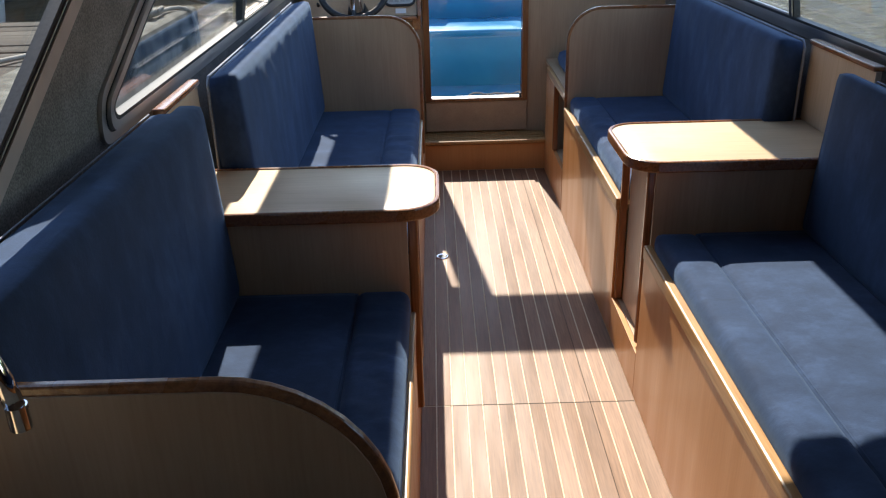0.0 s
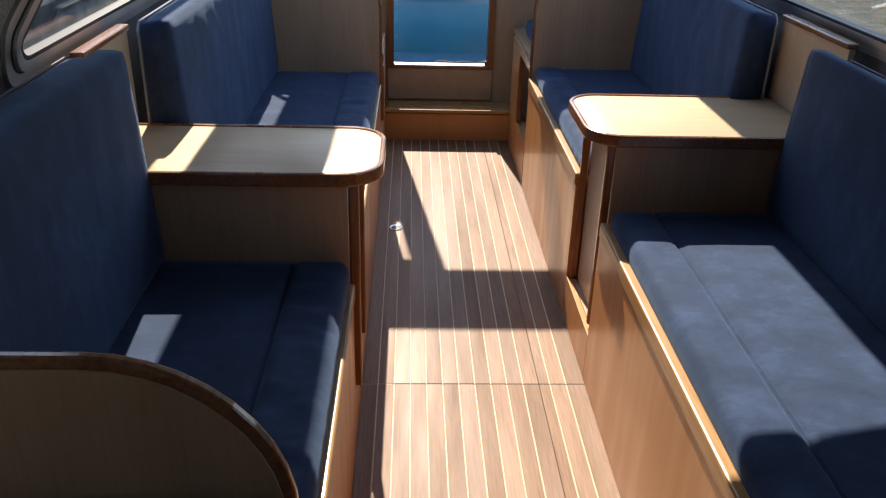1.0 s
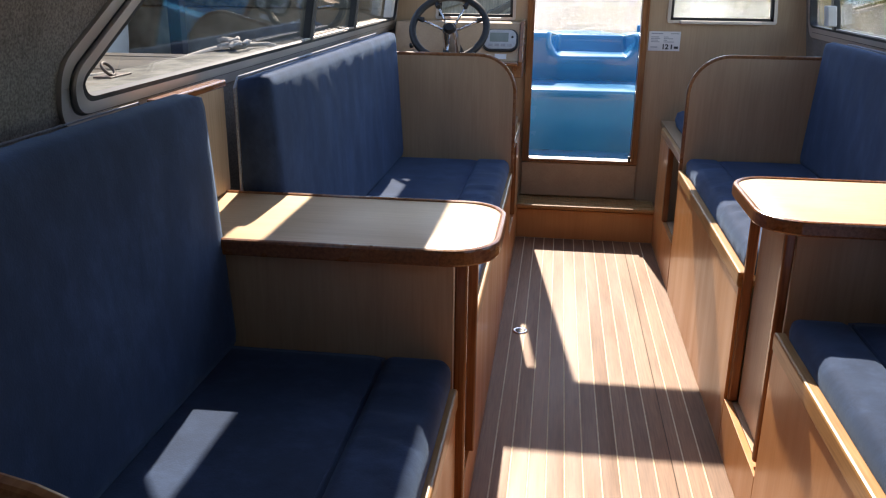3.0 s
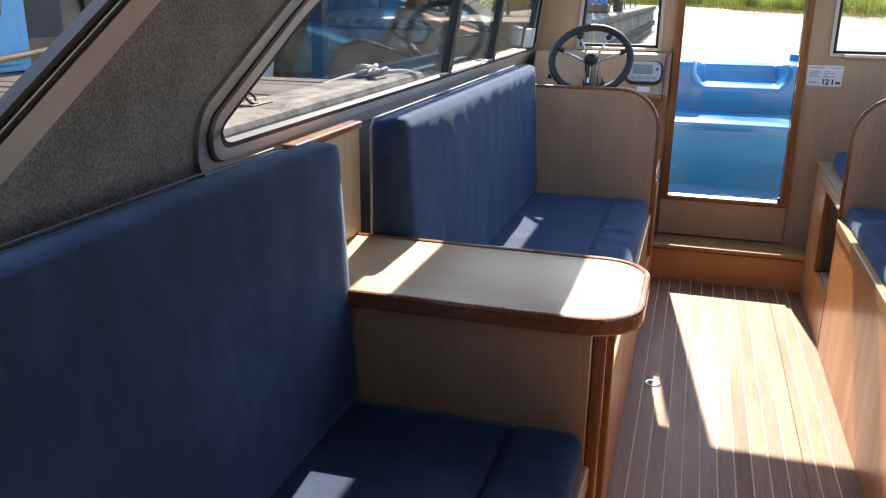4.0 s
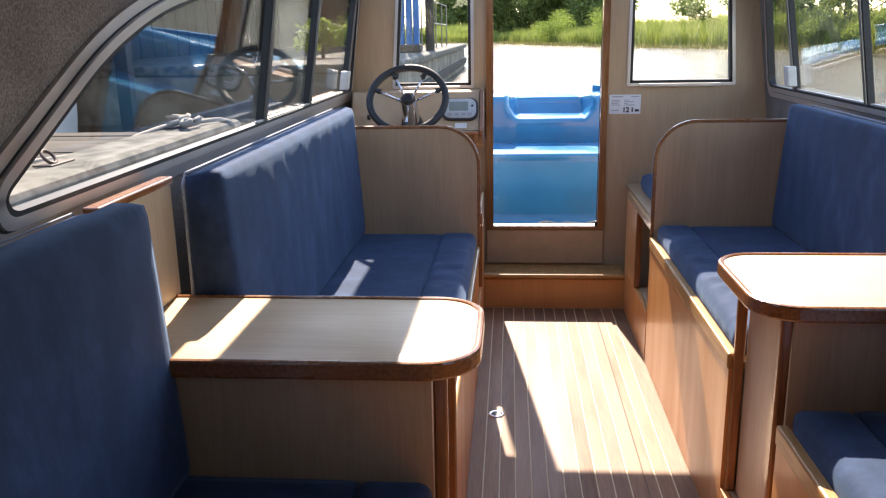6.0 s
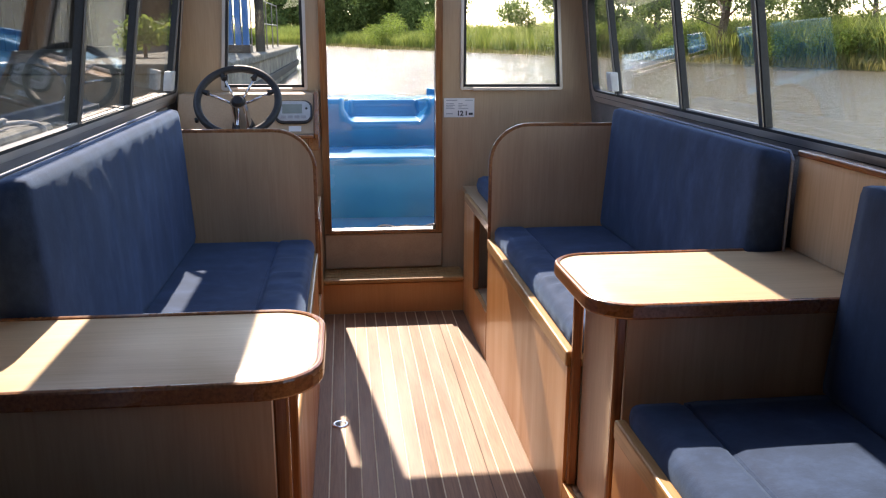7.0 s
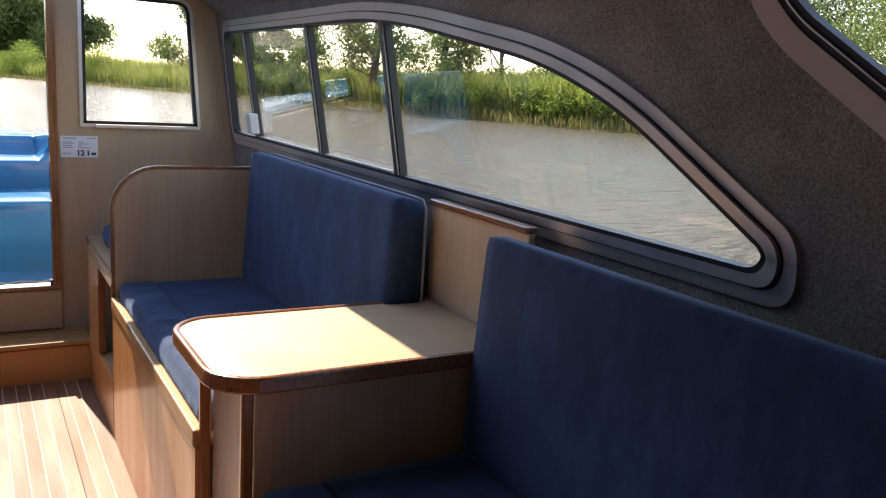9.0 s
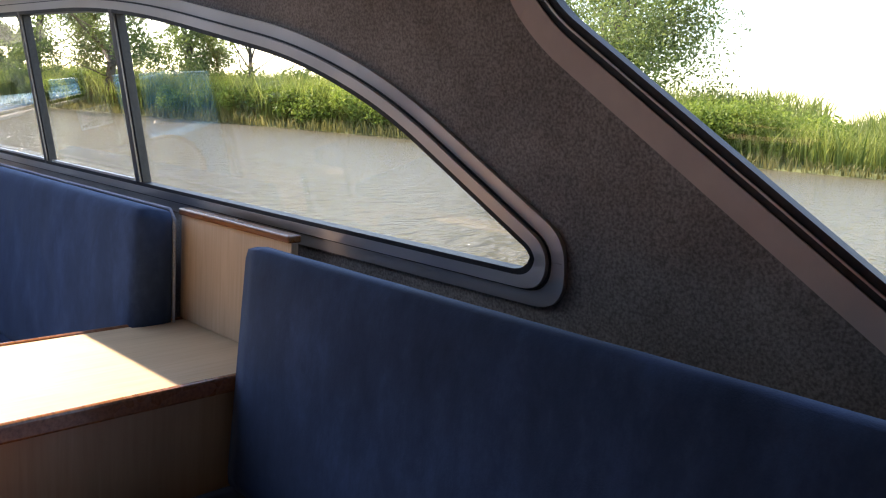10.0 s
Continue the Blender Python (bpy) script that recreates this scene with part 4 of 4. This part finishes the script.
def blades(name, count, s0, s1, d0, d1, h0, h1, wide, mat, label, seed, clump=0.0):
    """Upright leaves along the shore, joined in one mesh."""
    rng = np.random.RandomState(seed)
    verts, faces = [], []
    for i in range(count):
        s, d = s0 + (s1 - s0) * rng.rand(), d0 + (d1 - d0) * rng.rand() ** 1.3
        p, nn = shore_at(s)
        x, y = p.x + nn.x * d, p.y + nn.y * d
        big = 0.5 + 0.5 * noise.noise(Vector((x * 0.35, y * 0.35, seed)))
        h = (h0 + (h1 - h0) * rng.rand()) * (1 - clump + clump * 2 * big) * (1 - 0.42 * min(1, max(0, (y - 22) / 30))) * (0.74 if y < 13 else 1)
        z = WATER_Z + 0.02 + 0.06 * max(0, d)
        a, lean = rng.rand() * 6.28, (0.15 + 0.4 * rng.rand()) * h
        la = rng.rand() * 6.28
        w = wide * (0.6 + 0.8 * rng.rand())
        dx, dy = math.cos(a) * w, math.sin(a) * w
        lx, ly = math.cos(la) * lean, math.sin(la) * lean
        k = len(verts)
        verts += [(x - dx, y - dy, z), (x + dx, y + dy, z), (x + dx * 0.9 + lx * 0.3, y + dy * 0.9 + ly * 0.3, z + h * 0.6), (x - dx * 0.9 + lx * 0.3, y - dy * 0.9 + ly * 0.3, z + h * 0.6), (x + lx, y + ly, z + h)]
        faces += [(k, k + 1, k + 2, k + 3), (k + 3, k + 2, k + 4)]
    me = bpy.data.meshes.new(name)
    me.from_pydata(verts, [], faces)
    me.materials.append(mat)
    return tagged(new(name, me), label, "reeds", kind="stuff")


blades("reed_bed", 90000, 60, SHORE_LEN - 60, 0.6, 9, 1.0, 1.95, 0.016, REED, "tall green reeds along the river bank", 3, 0.35)
blades("reed_bed", 20000, 60, SHORE_LEN - 60, 7, 22, 1.5, 2.1, 0.03, REED, "tall green reeds further back from the water", 4, 0.3)
blades("reed_fringe", 12000, 60, SHORE_LEN - 60, -0.5, 1.0, 0.15, 0.5, 0.015, REEDBASE, "short yellowish reed stubble at the waterline", 5, 0.5)


def leaf_cloud(rng, blobs, count, size):
    """Many small leaves spread through a set of rounded clumps, denser at their outsides."""
    verts, faces = [], []
    vol = np.array([b[3] ** 2 for b in blobs])
    pick = rng.choice(len(blobs), count, p=vol / vol.sum())
    for i in range(count):
        bx_, by_, bz_, br = blobs[pick[i]]
        v = rng.normal(size=3)
        v /= np.linalg.norm(v)
        r = br * (0.35 + 0.95 * rng.rand() ** 0.8)
        c = np.array((bx_, by_, bz_)) + v * r * np.array((1, 1, 0.8))
        a, b = rng.normal(size=3), rng.normal(size=3)
        a /= np.linalg.norm(a)
        b -= a * (a @ b)
        b /= np.linalg.norm(b)
        s = size * (0.6 + 0.8 * rng.rand())
        k = len(verts)
        verts += [tuple(c - a * s), tuple(c + b * s * 0.45), tuple(c + a * s), tuple(c - b * s * 0.45)]
        faces.append((k, k + 1, k + 2, k + 3))
    return verts, faces


def data_part(name, verts, faces, mat, parent):
    me = bpy.data.meshes.new(name)
    me.from_pydata(verts, [], faces)
    me.materials.append(mat)
    ob = new(name, me)
    ob.parent = parent
    ob.matrix_parent_inverse = parent.matrix_basis.inverted()
    return ob


def tree(x, y, height, spread, leaves, size, label, seed, low=0.3):
    rng = np.random.RandomState(seed)
    t = thing("tree", (x, y, 0.6), label, "tree", "bank trees")
    bm = bmesh.new()
    blobs = []

    def limb(p, q, r0, r1):
        mid = (Vector(p) + Vector(q)) / 2 + Vector(rng.normal(size=3)) * 0.06 * (Vector(q) - Vector(p)).length
        pts = [Vector(p), mid, Vector(q)]
        rings = []
        for k, c in enumerate(pts):
            r = r0 + (r1 - r0) * k / 2
            rings.append([bm.verts.new(c + Vector((r * math.cos(a), r * math.sin(a), 0.15 * r))) for a in (0, 1.05, 2.1, 3.14, 4.19, 5.24)])
        for a, b in zip(rings, rings[1:]):
            for k in range(6):
                bm.faces.new((a[k], a[(k + 1) % 6], b[(k + 1) % 6], b[k]))

    top = (x + rng.normal() * 0.2, y + rng.normal() * 0.2, 0.5 + height * 0.55)
    limb((x, y, 0.4), top, 0.03 * height, 0.016 * height)
    for i in range(11):
        u = low + (1 - low) * i / 10
        a = i * 2.4 + rng.rand()
        r = spread * (0.35 + 0.65 * math.sin(math.pi * min(1, 0.25 + 0.75 * u))) * (0.6 + 0.5 * rng.rand())
        base = Vector((x, y, 0.5)).lerp(Vector(top), min(1, u * 0.9))
        tip = (x + r * math.cos(a), y + r * math.sin(a), 0.5 + height * (u * 0.88 + 0.06 * rng.rand()))
        limb(base, tip, 0.011 * height, 0.004 * height)
        for _ in range(4):
            o = rng.normal(size=3) * spread * 0.2
            blobs.append((tip[0] + o[0], tip[1] + o[1], tip[2] + o[2] * 0.7, spread * (0.14 + 0.13 * rng.rand()) * (1.45 if low < 0.1 else 1)))
    part("trunk", bm, BARK, t)
    data_part("crown", *leaf_cloud(rng, blobs, leaves, size), LEAF, t)
    return t


def polar(az, d):
    return -0.2 + d * math.sin(radians(az)), 0.8 + d * math.cos(radians(az))


for n, (az, d, h, sp, lv, low, words) in enumerate((
    (1.2, 84, 7.5, 4.2, 15000, 0.02, "broad dark green tree on the far bank"),
    (4.2, 80, 8.2, 4.6, 16000, 0.02, "broad dark green tree on the far bank"),
    (-3.5, 120, 6.0, 4.5, 7000, 0.02, "distant low green tree"),
    (14.6, 56, 8.8, 3.6, 8000, 0.1, "tall green tree behind the reeds"),
    (18.0, 62, 4.2, 2.2, 4000, 0.1, "small green tree behind the reeds"),
    (21.0, 44, 7.0, 2.6, 5200, 0.14, "willow with spreading crown behind the reeds"),
    (24.8, 36, 7.4, 2.9, 6200, 0.18, "willow with thick trunk behind the reeds"),
    (29.4, 40, 5.4, 1.7, 2000, 0.3, "thin airy tree behind the reeds"),
    (33.6, 38, 5.2, 2.5, 4200, 0.2, "green tree behind the reeds"),
    (57.6, 34, 8.0, 4.6, 26000, 0.0, "dense bushy green tree behind the reeds"),
)):
    x, y = polar(az, d)
    tree(x, y, h, sp, int(lv * 2.4), 0.0021 * d, words, 20 + n, low)


def bush(s, d, r, seed):
    p, nn = shore_at(s)
    rng = np.random.RandomState(seed)
    x, y = p.x + nn.x * d, p.y + nn.y * d
    t = thing("bush", (x, y, 0.3), "rounded bright green willow bush at the water's edge", "bush", "bank bushes")
    blobs = [(x + rng.normal() * r * 0.5, y + rng.normal() * r * 0.5, 0.35 + r * (0.4 + 0.7 * rng.rand()), r * (0.3 + 0.25 * rng.rand())) for _ in range(9)]
    data_part("leaves", *leaf_cloud(rng, blobs, 5200, 0.055), BUSH, t)
    for _ in range(3):
        q = rng.normal(size=2) * r * 0.4
        part("stem", turned(disc(0.03, 0, r, 5, 0.01), Matrix.Translation((x + q[0] * 0.5, y + q[1] * 0.5, 0.25))), BARK, t)


for n, (az, r) in enumerate(((29.5, 0.9), (32, 0.8), (36.5, 1.0), (38.5, 1.05), (40.5, 0.9), (44.5, 1.0), (46.5, 0.85), (27.5, 0.75), (34.2, 0.9), (42.5, 1.05), (48.5, 0.95), (50.5, 1.0), (53, 0.9), (56, 1.0), (59.5, 0.95), (63, 1.0), (67, 1.0), (20, 0.7), (18, 0.9), (22, 0.9), (24.5, 0.7), (13.5, 1.2), (16.0, 1.0), (5.5, 1.6), (2.0, 1.6))):
    best, bs = 9, 0
    for i in range(400):
        s = SHORE_LEN * i / 400
        p, nn = shore_at(s)
        g = abs(math.degrees(math.atan2(p.x + 0.2, p.y - 0.8)) - az)
        if g < best:
            best, bs = g, s
    bush(bs, 1.3, r, 60 + n)
    if az > 36:
        bush(bs + 0.9, 3.2, r * 1.15, 160 + n)

# jetty beside the boat
jetty = thing("jetty", (-2.5, 2, 0.7), "weathered plank jetty with a pale worn edge beam", "jetty", kind="structure")
part("edge_beam", bx(-1.73, -1.47, -6, 4.52, 0.56, 0.82, 0.025), KERB, jetty, "pale peeling edge beam")
part("bearer", bx(-3.8, -1.74, -6, 4.42, 0.5, 0.7, 0.01), DOCK, jetty)
for x, y in ((-1.6, 4.3), (-3.6, 4.3), (-1.6, 0.5), (-3.6, 0.5)):
    part("pile", turned(disc(0.11, -1.2, 0.58, 14, 0.1), Matrix.Translation((x, y, 0))), DOCK, jetty)
plank = bx(-1.04, 1.04, -0.066, 0.066, -0.018, 0.018, 0.006)
first = None
for i in range(72):
    y = 4.43 - i * 0.146
    if first is None:
        first = part("plank", plank, DOCK, jetty)
        pl = first
    else:
        pl = new("plank", first.data)
        pl.parent, pl.matrix_parent_inverse = jetty, first.matrix_parent_inverse
    pl.matrix_basis = pose(-2.785 + 0.012 * math.sin(i * 2.3), y + 0.006 * math.sin(i * 1.3), 0.745 + 0.004 * math.sin(i * 5.1), 0.6 * math.sin(i * 2.9), 0, 0.5 * math.sin(i * 3.7))
quay = thing("quay", (-5, 18, 0), "old concrete quay wall with dark stained base", "quay", kind="structure")
part("wall", bx(-6.3, -1.62, 10.6, 27, -0.3, 0.74, 0.03), CONCRETE, quay)
part("coping", bx(-6.3, -1.56, 10.55, 27.05, 0.74, 0.86, 0.025), KERB, quay)
part("fender_beam", bx(-1.62, -1.55, 10.9, 26.8, 0.28, 0.44, 0.015), DOCK, quay)

ring_bolt = thing("ring_bolt", (-1.63, 3.1, 0.82), "rusty iron mooring ring on the jetty edge", "mooring ring")
part("plate", bx(-1.665, -1.6, 3.06, 3.2, 0.816, 0.826, 0.003), IRON, ring_bolt)
part("ring", turned(torus(0.026, 0.0055, 20, 8), Matrix.Translation((-1.63, 3.1, 0.846)) @ Matrix.Rotation(radians(50), 4, "Y")), IRON, ring_bolt, smooth="all")
rk = random.Random(8)
line = [(-2.75 + 0.052 * i + 0.025 * math.sin(i * 0.5), 1.9 + 0.098 * i, 0.776) for i in range(20)] + [(-1.69, 3.95, 0.825)]
line += [(-1.6 + rk.uniform(-0.07, 0.07), 4.15 + rk.uniform(-0.16, 0.16), 0.832 + rk.uniform(0, 0.045)) for i in range(15)]
line += [(-1.56, 4.3, 0.835), (-1.5, 4.36, 0.832), (-1.455, 4.38, 0.8), (-1.45, 4.39, 0.6), (-1.45, 4.4, 0.3)]
line = [tuple(Vector(a).lerp(Vector(b), u)) for a, b in zip(line, line[1:]) for u in (0.25, 0.75)]
mr = part("mooring_rope", sweep(line, circle(0.011, 7)), ROPE, smooth="all")
tagged(mr, "weathered mooring rope lying along the jetty", "rope")


def moored_boat(x, y, length, width, hullmat, cabinmat, label):
    t = thing("moored_boat", (x, y, WATER_Z), label, "boat", "moored boats")
    n = 14
    sec = []
    for i in range(n + 1):
        u = i / n
        w = width / 2 * (1 - max(0, (u - 0.55) / 0.45) ** 2.2) + 0.02
        z = 0.62 + 0.22 * u * u
        sec.append((y - length / 2 + u * length, w, z))
    bm = bmesh.new()
    rows = [[bm.verts.new((x + k * w * f, yy, zz)) for k, f, zz in ((-1, 0.8, 0.0), (-1, 0.96, z * 0.55), (-1, 1.0, z), (1, 1.0, z), (1, 0.96, z * 0.55), (1, 0.8, 0.0))] for yy, w, z in sec]
    for a, b in zip(rows, rows[1:]):
        for k in range(5):
            bm.faces.new((a[k], a[k + 1], b[k + 1], b[k]))
    bm.faces.new(rows[0])
    part("hull", bm, hullmat, t, smooth=True)
    dk = bmesh.new()
    dk.faces.new([dk.verts.new((x - w * 0.93, yy, z + 0.006)) for yy, w, z in sec] + [dk.verts.new((x + w * 0.93, yy, z + 0.006)) for yy, w, z in sec[::-1]])
    part("deck", dk, BROWNCOVER, t, "dark varnished deck")
    for side in (-1, 1):
        part("gunwale", sweep([(x + side * (w + 0.01), yy, z - 0.02) for yy, w, z in sec], rect(0.05, 0.09, 0.015)), GUNWALE, t, "bright blue gunwale")
        part("rubbing_strake", sweep([(x + side * (w + 0.012), yy, z - 0.09) for yy, w, z in sec], rect(0.035, 0.04, 0.01)), RUBBER, t, "black rubbing strake")
        for i in range(6):
            part("marking", bx(x + side * (width / 2 + 0.001), x + side * (width / 2 + 0.004), y - 0.6 + i * 0.09, y - 0.545 + i * 0.09, 0.44, 0.54, 0), INK, t)
    c = width * 0.36
    cab = part("cabin", turned(prism([(-c, 0.62), (c, 0.62), (c * 0.85, 1.28), (c * 0.6, 1.36), (-c * 0.6, 1.36), (-c * 0.85, 1.28)], "y", y - length * 0.32, y + length * 0.16, 0.02), Matrix.Translation((x, 0, 0))), cabinmat, t)
    for side in (-1, 1):
        for i in range(3):
            y0 = y - length * 0.28 + i * length * 0.14
            part("cabin_window", turned(bx(-0.006, 0.006, y0, y0 + length * 0.1, 0.85, 1.15, 0.004), Matrix.Translation((x + side * (c * 0.93 + 0.004), 0, 0)) @ Matrix.Rotation(0, 4, "Y")), RUBBER, cab)
    return t


moored_boat(-5.1, 6.6, 6.0, 1.9, HULLWHITE, BROWNCOVER, "white hulled moored boat with dark timber cabin")
moored_boat(-5.1, -0.7, 5.4, 1.9, BLUEHULL, BLUECOVER, "light blue moored boat under a dark blue cover")

locker = thing("dock_locker", (-3.7, 3.6, 0.764), "light blue painted timber locker on the jetty", "locker")
part("body", bx(-3.82, -3.62, 2.6, 4.29, 0.766, 2.0, 0.008), BLUEHULL, locker)
leaf = part("door", bx(-3.618, -3.6, 3.3, 4.2, 0.8, 1.95, 0.006), BLUEHULL, locker)
part("batten", bx(-3.6, -3.592, 3.42, 3.5, 0.82, 1.93, 0.003), BLUEHULL, leaf)
part("handle", sweep([(-3.596, 4.05, 1.06), (-3.56, 4.05, 1.06), (-3.55, 4.05, 1.1), (-3.55, 4.05, 1.22), (-3.56, 4.05, 1.26), (-3.596, 4.05, 1.26)], circle(0.011, 8), (0, 1, 0)), CHROME, leaf, "chrome handle", smooth="all")
pole = part("boat_hook", sweep([(-3.5, 3.0, 0.79), (-3.56, 4.0, 0.84), (-3.66, 5.3, 0.93)], circle(0.016, 8)), NOSING, smooth="all")
tagged(pole, "varnished wooden boat hook lying along the jetty", "boat hook")

shed = thing("boathouse", (-7.4, 3, 0), "dark timber boathouse with roof and ends added to shade the dock", "boathouse")
board = bx(-0.015, 0.015, -0.15, 0.15, -2.1, 2.1, 0.003)
first = None
for i in range(120):
    if first is None:
        first = part("board", board, SHEDWOOD, shed)
        bd = first
    else:
        bd = new("board", first.data)
        bd.parent, bd.matrix_parent_inverse = shed, first.matrix_parent_inverse
    bd.matrix_basis = pose(-7.2 + 0.012 * (i % 2), -10.6 + i * 0.31, 2.0)
# roof, eaves, posts and end walls are added to keep the dock in shade
part("roof", prism([(-3.75, 2.62), (-3.75, 2.74), (-7.3, 4.3), (-11.2, 2.74), (-11.2, 2.62), (-7.3, 4.16)], "y", -11, 26.4), SHEDWOOD, shed)
part("eaves_beam", bx(-3.95, -3.8, -11, 26.3, 2.48, 2.64, 0.01), SHEDWOOD, shed)
part("back_wall", bx(-11, -7.24, -10.9, 26.1, -0.2, 2.7, 0), SHEDWOOD, shed)
part("end_wall", bx(-7.2, -3.9, 26.1, 26.2, -0.2, 3.0, 0), SHEDWOOD, shed)
part("end_wall", bx(-7.2, -3.9, -10.9, -10.8, -0.2, 3.0, 0), SHEDWOOD, shed)
for y in (-5.5, 0.2, 8.4):
    part("post", bx(-3.95, -3.82, y, y + 0.13, 0.1, 2.5, 0.008), SHEDWOOD, shed)

# things on the quay
frame_ = thing("hoist", (-2.1, 16, 0.86), "tall blue painted boat hoist on the quay", "hoist")
for dx in (0.0, 0.13, 0.27, 0.4):
    part("column", bx(-2.34 + dx, -2.24 + dx, 15.9, 16.1, 0.86, 5.2, 0.01), HOISTBLUE, frame_)
part("beam", bx(-2.36, -1.82, 15.88, 16.12, 5.2, 5.5, 0.02), HOISTBLUE, frame_)
part("foot", bx(-2.37, -1.81, 15.86, 16.14, 0.862, 1.0, 0.01), IRON, frame_, "rusty foot of the hoist")

post = part("quay_post", turned(disc(0.09, 0, 4.2, 12, 0.075), Matrix.Translation((-1.76, 17.2, 0.86))), DOCK)
tagged(post, "grey timber mooring post on the quay", "post")
rail = thing("railing", (-1.9, 20, 0.86), "thin galvanised railing on the quay edge", "railing")
for i in range(5):
    part("upright", turned(disc(0.016, 0, 1.05, 8), Matrix.Translation((-1.9, 17 + i * 1.6, 0.86))), ALU_DARK, rail)
for z in (1.4, 1.88):
    part("bar", sweep([(-1.9, 17, z), (-1.9, 23.4, z)], circle(0.012, 8)), ALU_DARK, rail)
for n, (x, y, r) in enumerate(((-3.0, 13.2, 0.42), (-2.7, 17.0, 0.35), (-3.6, 19, 0.6), (-2.6, 21.5, 0.45), (-4, 25, 1.0))):
    rng = np.random.RandomState(90 + n)
    t = thing("quay_plant", (x, y, 0.86), "untidy green shrub growing on the quay", "shrub", "quay shrubs")
    blobs = [(x + rng.normal() * r * 0.4, y + rng.normal() * r * 0.4, 0.9 + r * (0.3 + 0.6 * rng.rand()), r * 0.45) for _ in range(6)]
    data_part("leaves", *leaf_cloud(rng, blobs, 900, 0.05), BUSH, t)
    part("stems", turned(disc(0.03, 0, r, 6, 0.01), Matrix.Translation((x, y, 0.86))), BARK, t)

# ---- floor planks, joints and drain ----
SEAM_X, PITCH, CROSS = 0.18, 0.0445, 2.07
edges = [SEAM_X - PITCH * k for k in range(11, 0, -1)] + [SEAM_X, SEAM_X + 0.031, SEAM_X + 0.076, AISLE]
edges = [-AISLE] + edges[1:] if edges[0] < -AISLE + 0.02 else [-AISLE] + edges
for a, b in zip(edges, edges[1:]):
    for y0, y1 in ((-1.2, CROSS - 0.0015), (CROSS + 0.0015, 4.17)):
        l, r = (e + g * (0 if abs(e) >= AISLE else 0.0008 if e == SEAM_X else 0.0019) for e, g in ((a, 1), (b, -1)))
        part("plank", bx(l, r, y0, y1, -0.012, 0.0, 0.0006, 1), TEAK, floor)
part("joint", bx(SEAM_X - 0.0008, SEAM_X + 0.0008, -1.2, 4.17, -0.011, -0.0004, 0), GAP, floor, "dark hatch joint")
part("joint", bx(-0.225, AISLE, CROSS - 0.0014, CROSS + 0.0014, -0.011, -0.0004, 0), GAP, floor, "dark hatch joint")
drain = thing("floor_socket", (-0.236, 3.1, 0), "round metal deck socket set in the floor", "socket")
part("flange", turned(torus(0.0205, 0.0065, 28, 8, 0.5), Matrix.Translation((-0.236, 3.1, 0.001))), CHROME, drain, smooth="all")
# black disc stands in for the darkness inside the hole
part("hole_disc", turned(disc(0.0165, -0.002, 0.0025, 20), Matrix.Translation((-0.236, 3.1, 0))), RUBBER, drain, "black disc in place of the open hole")
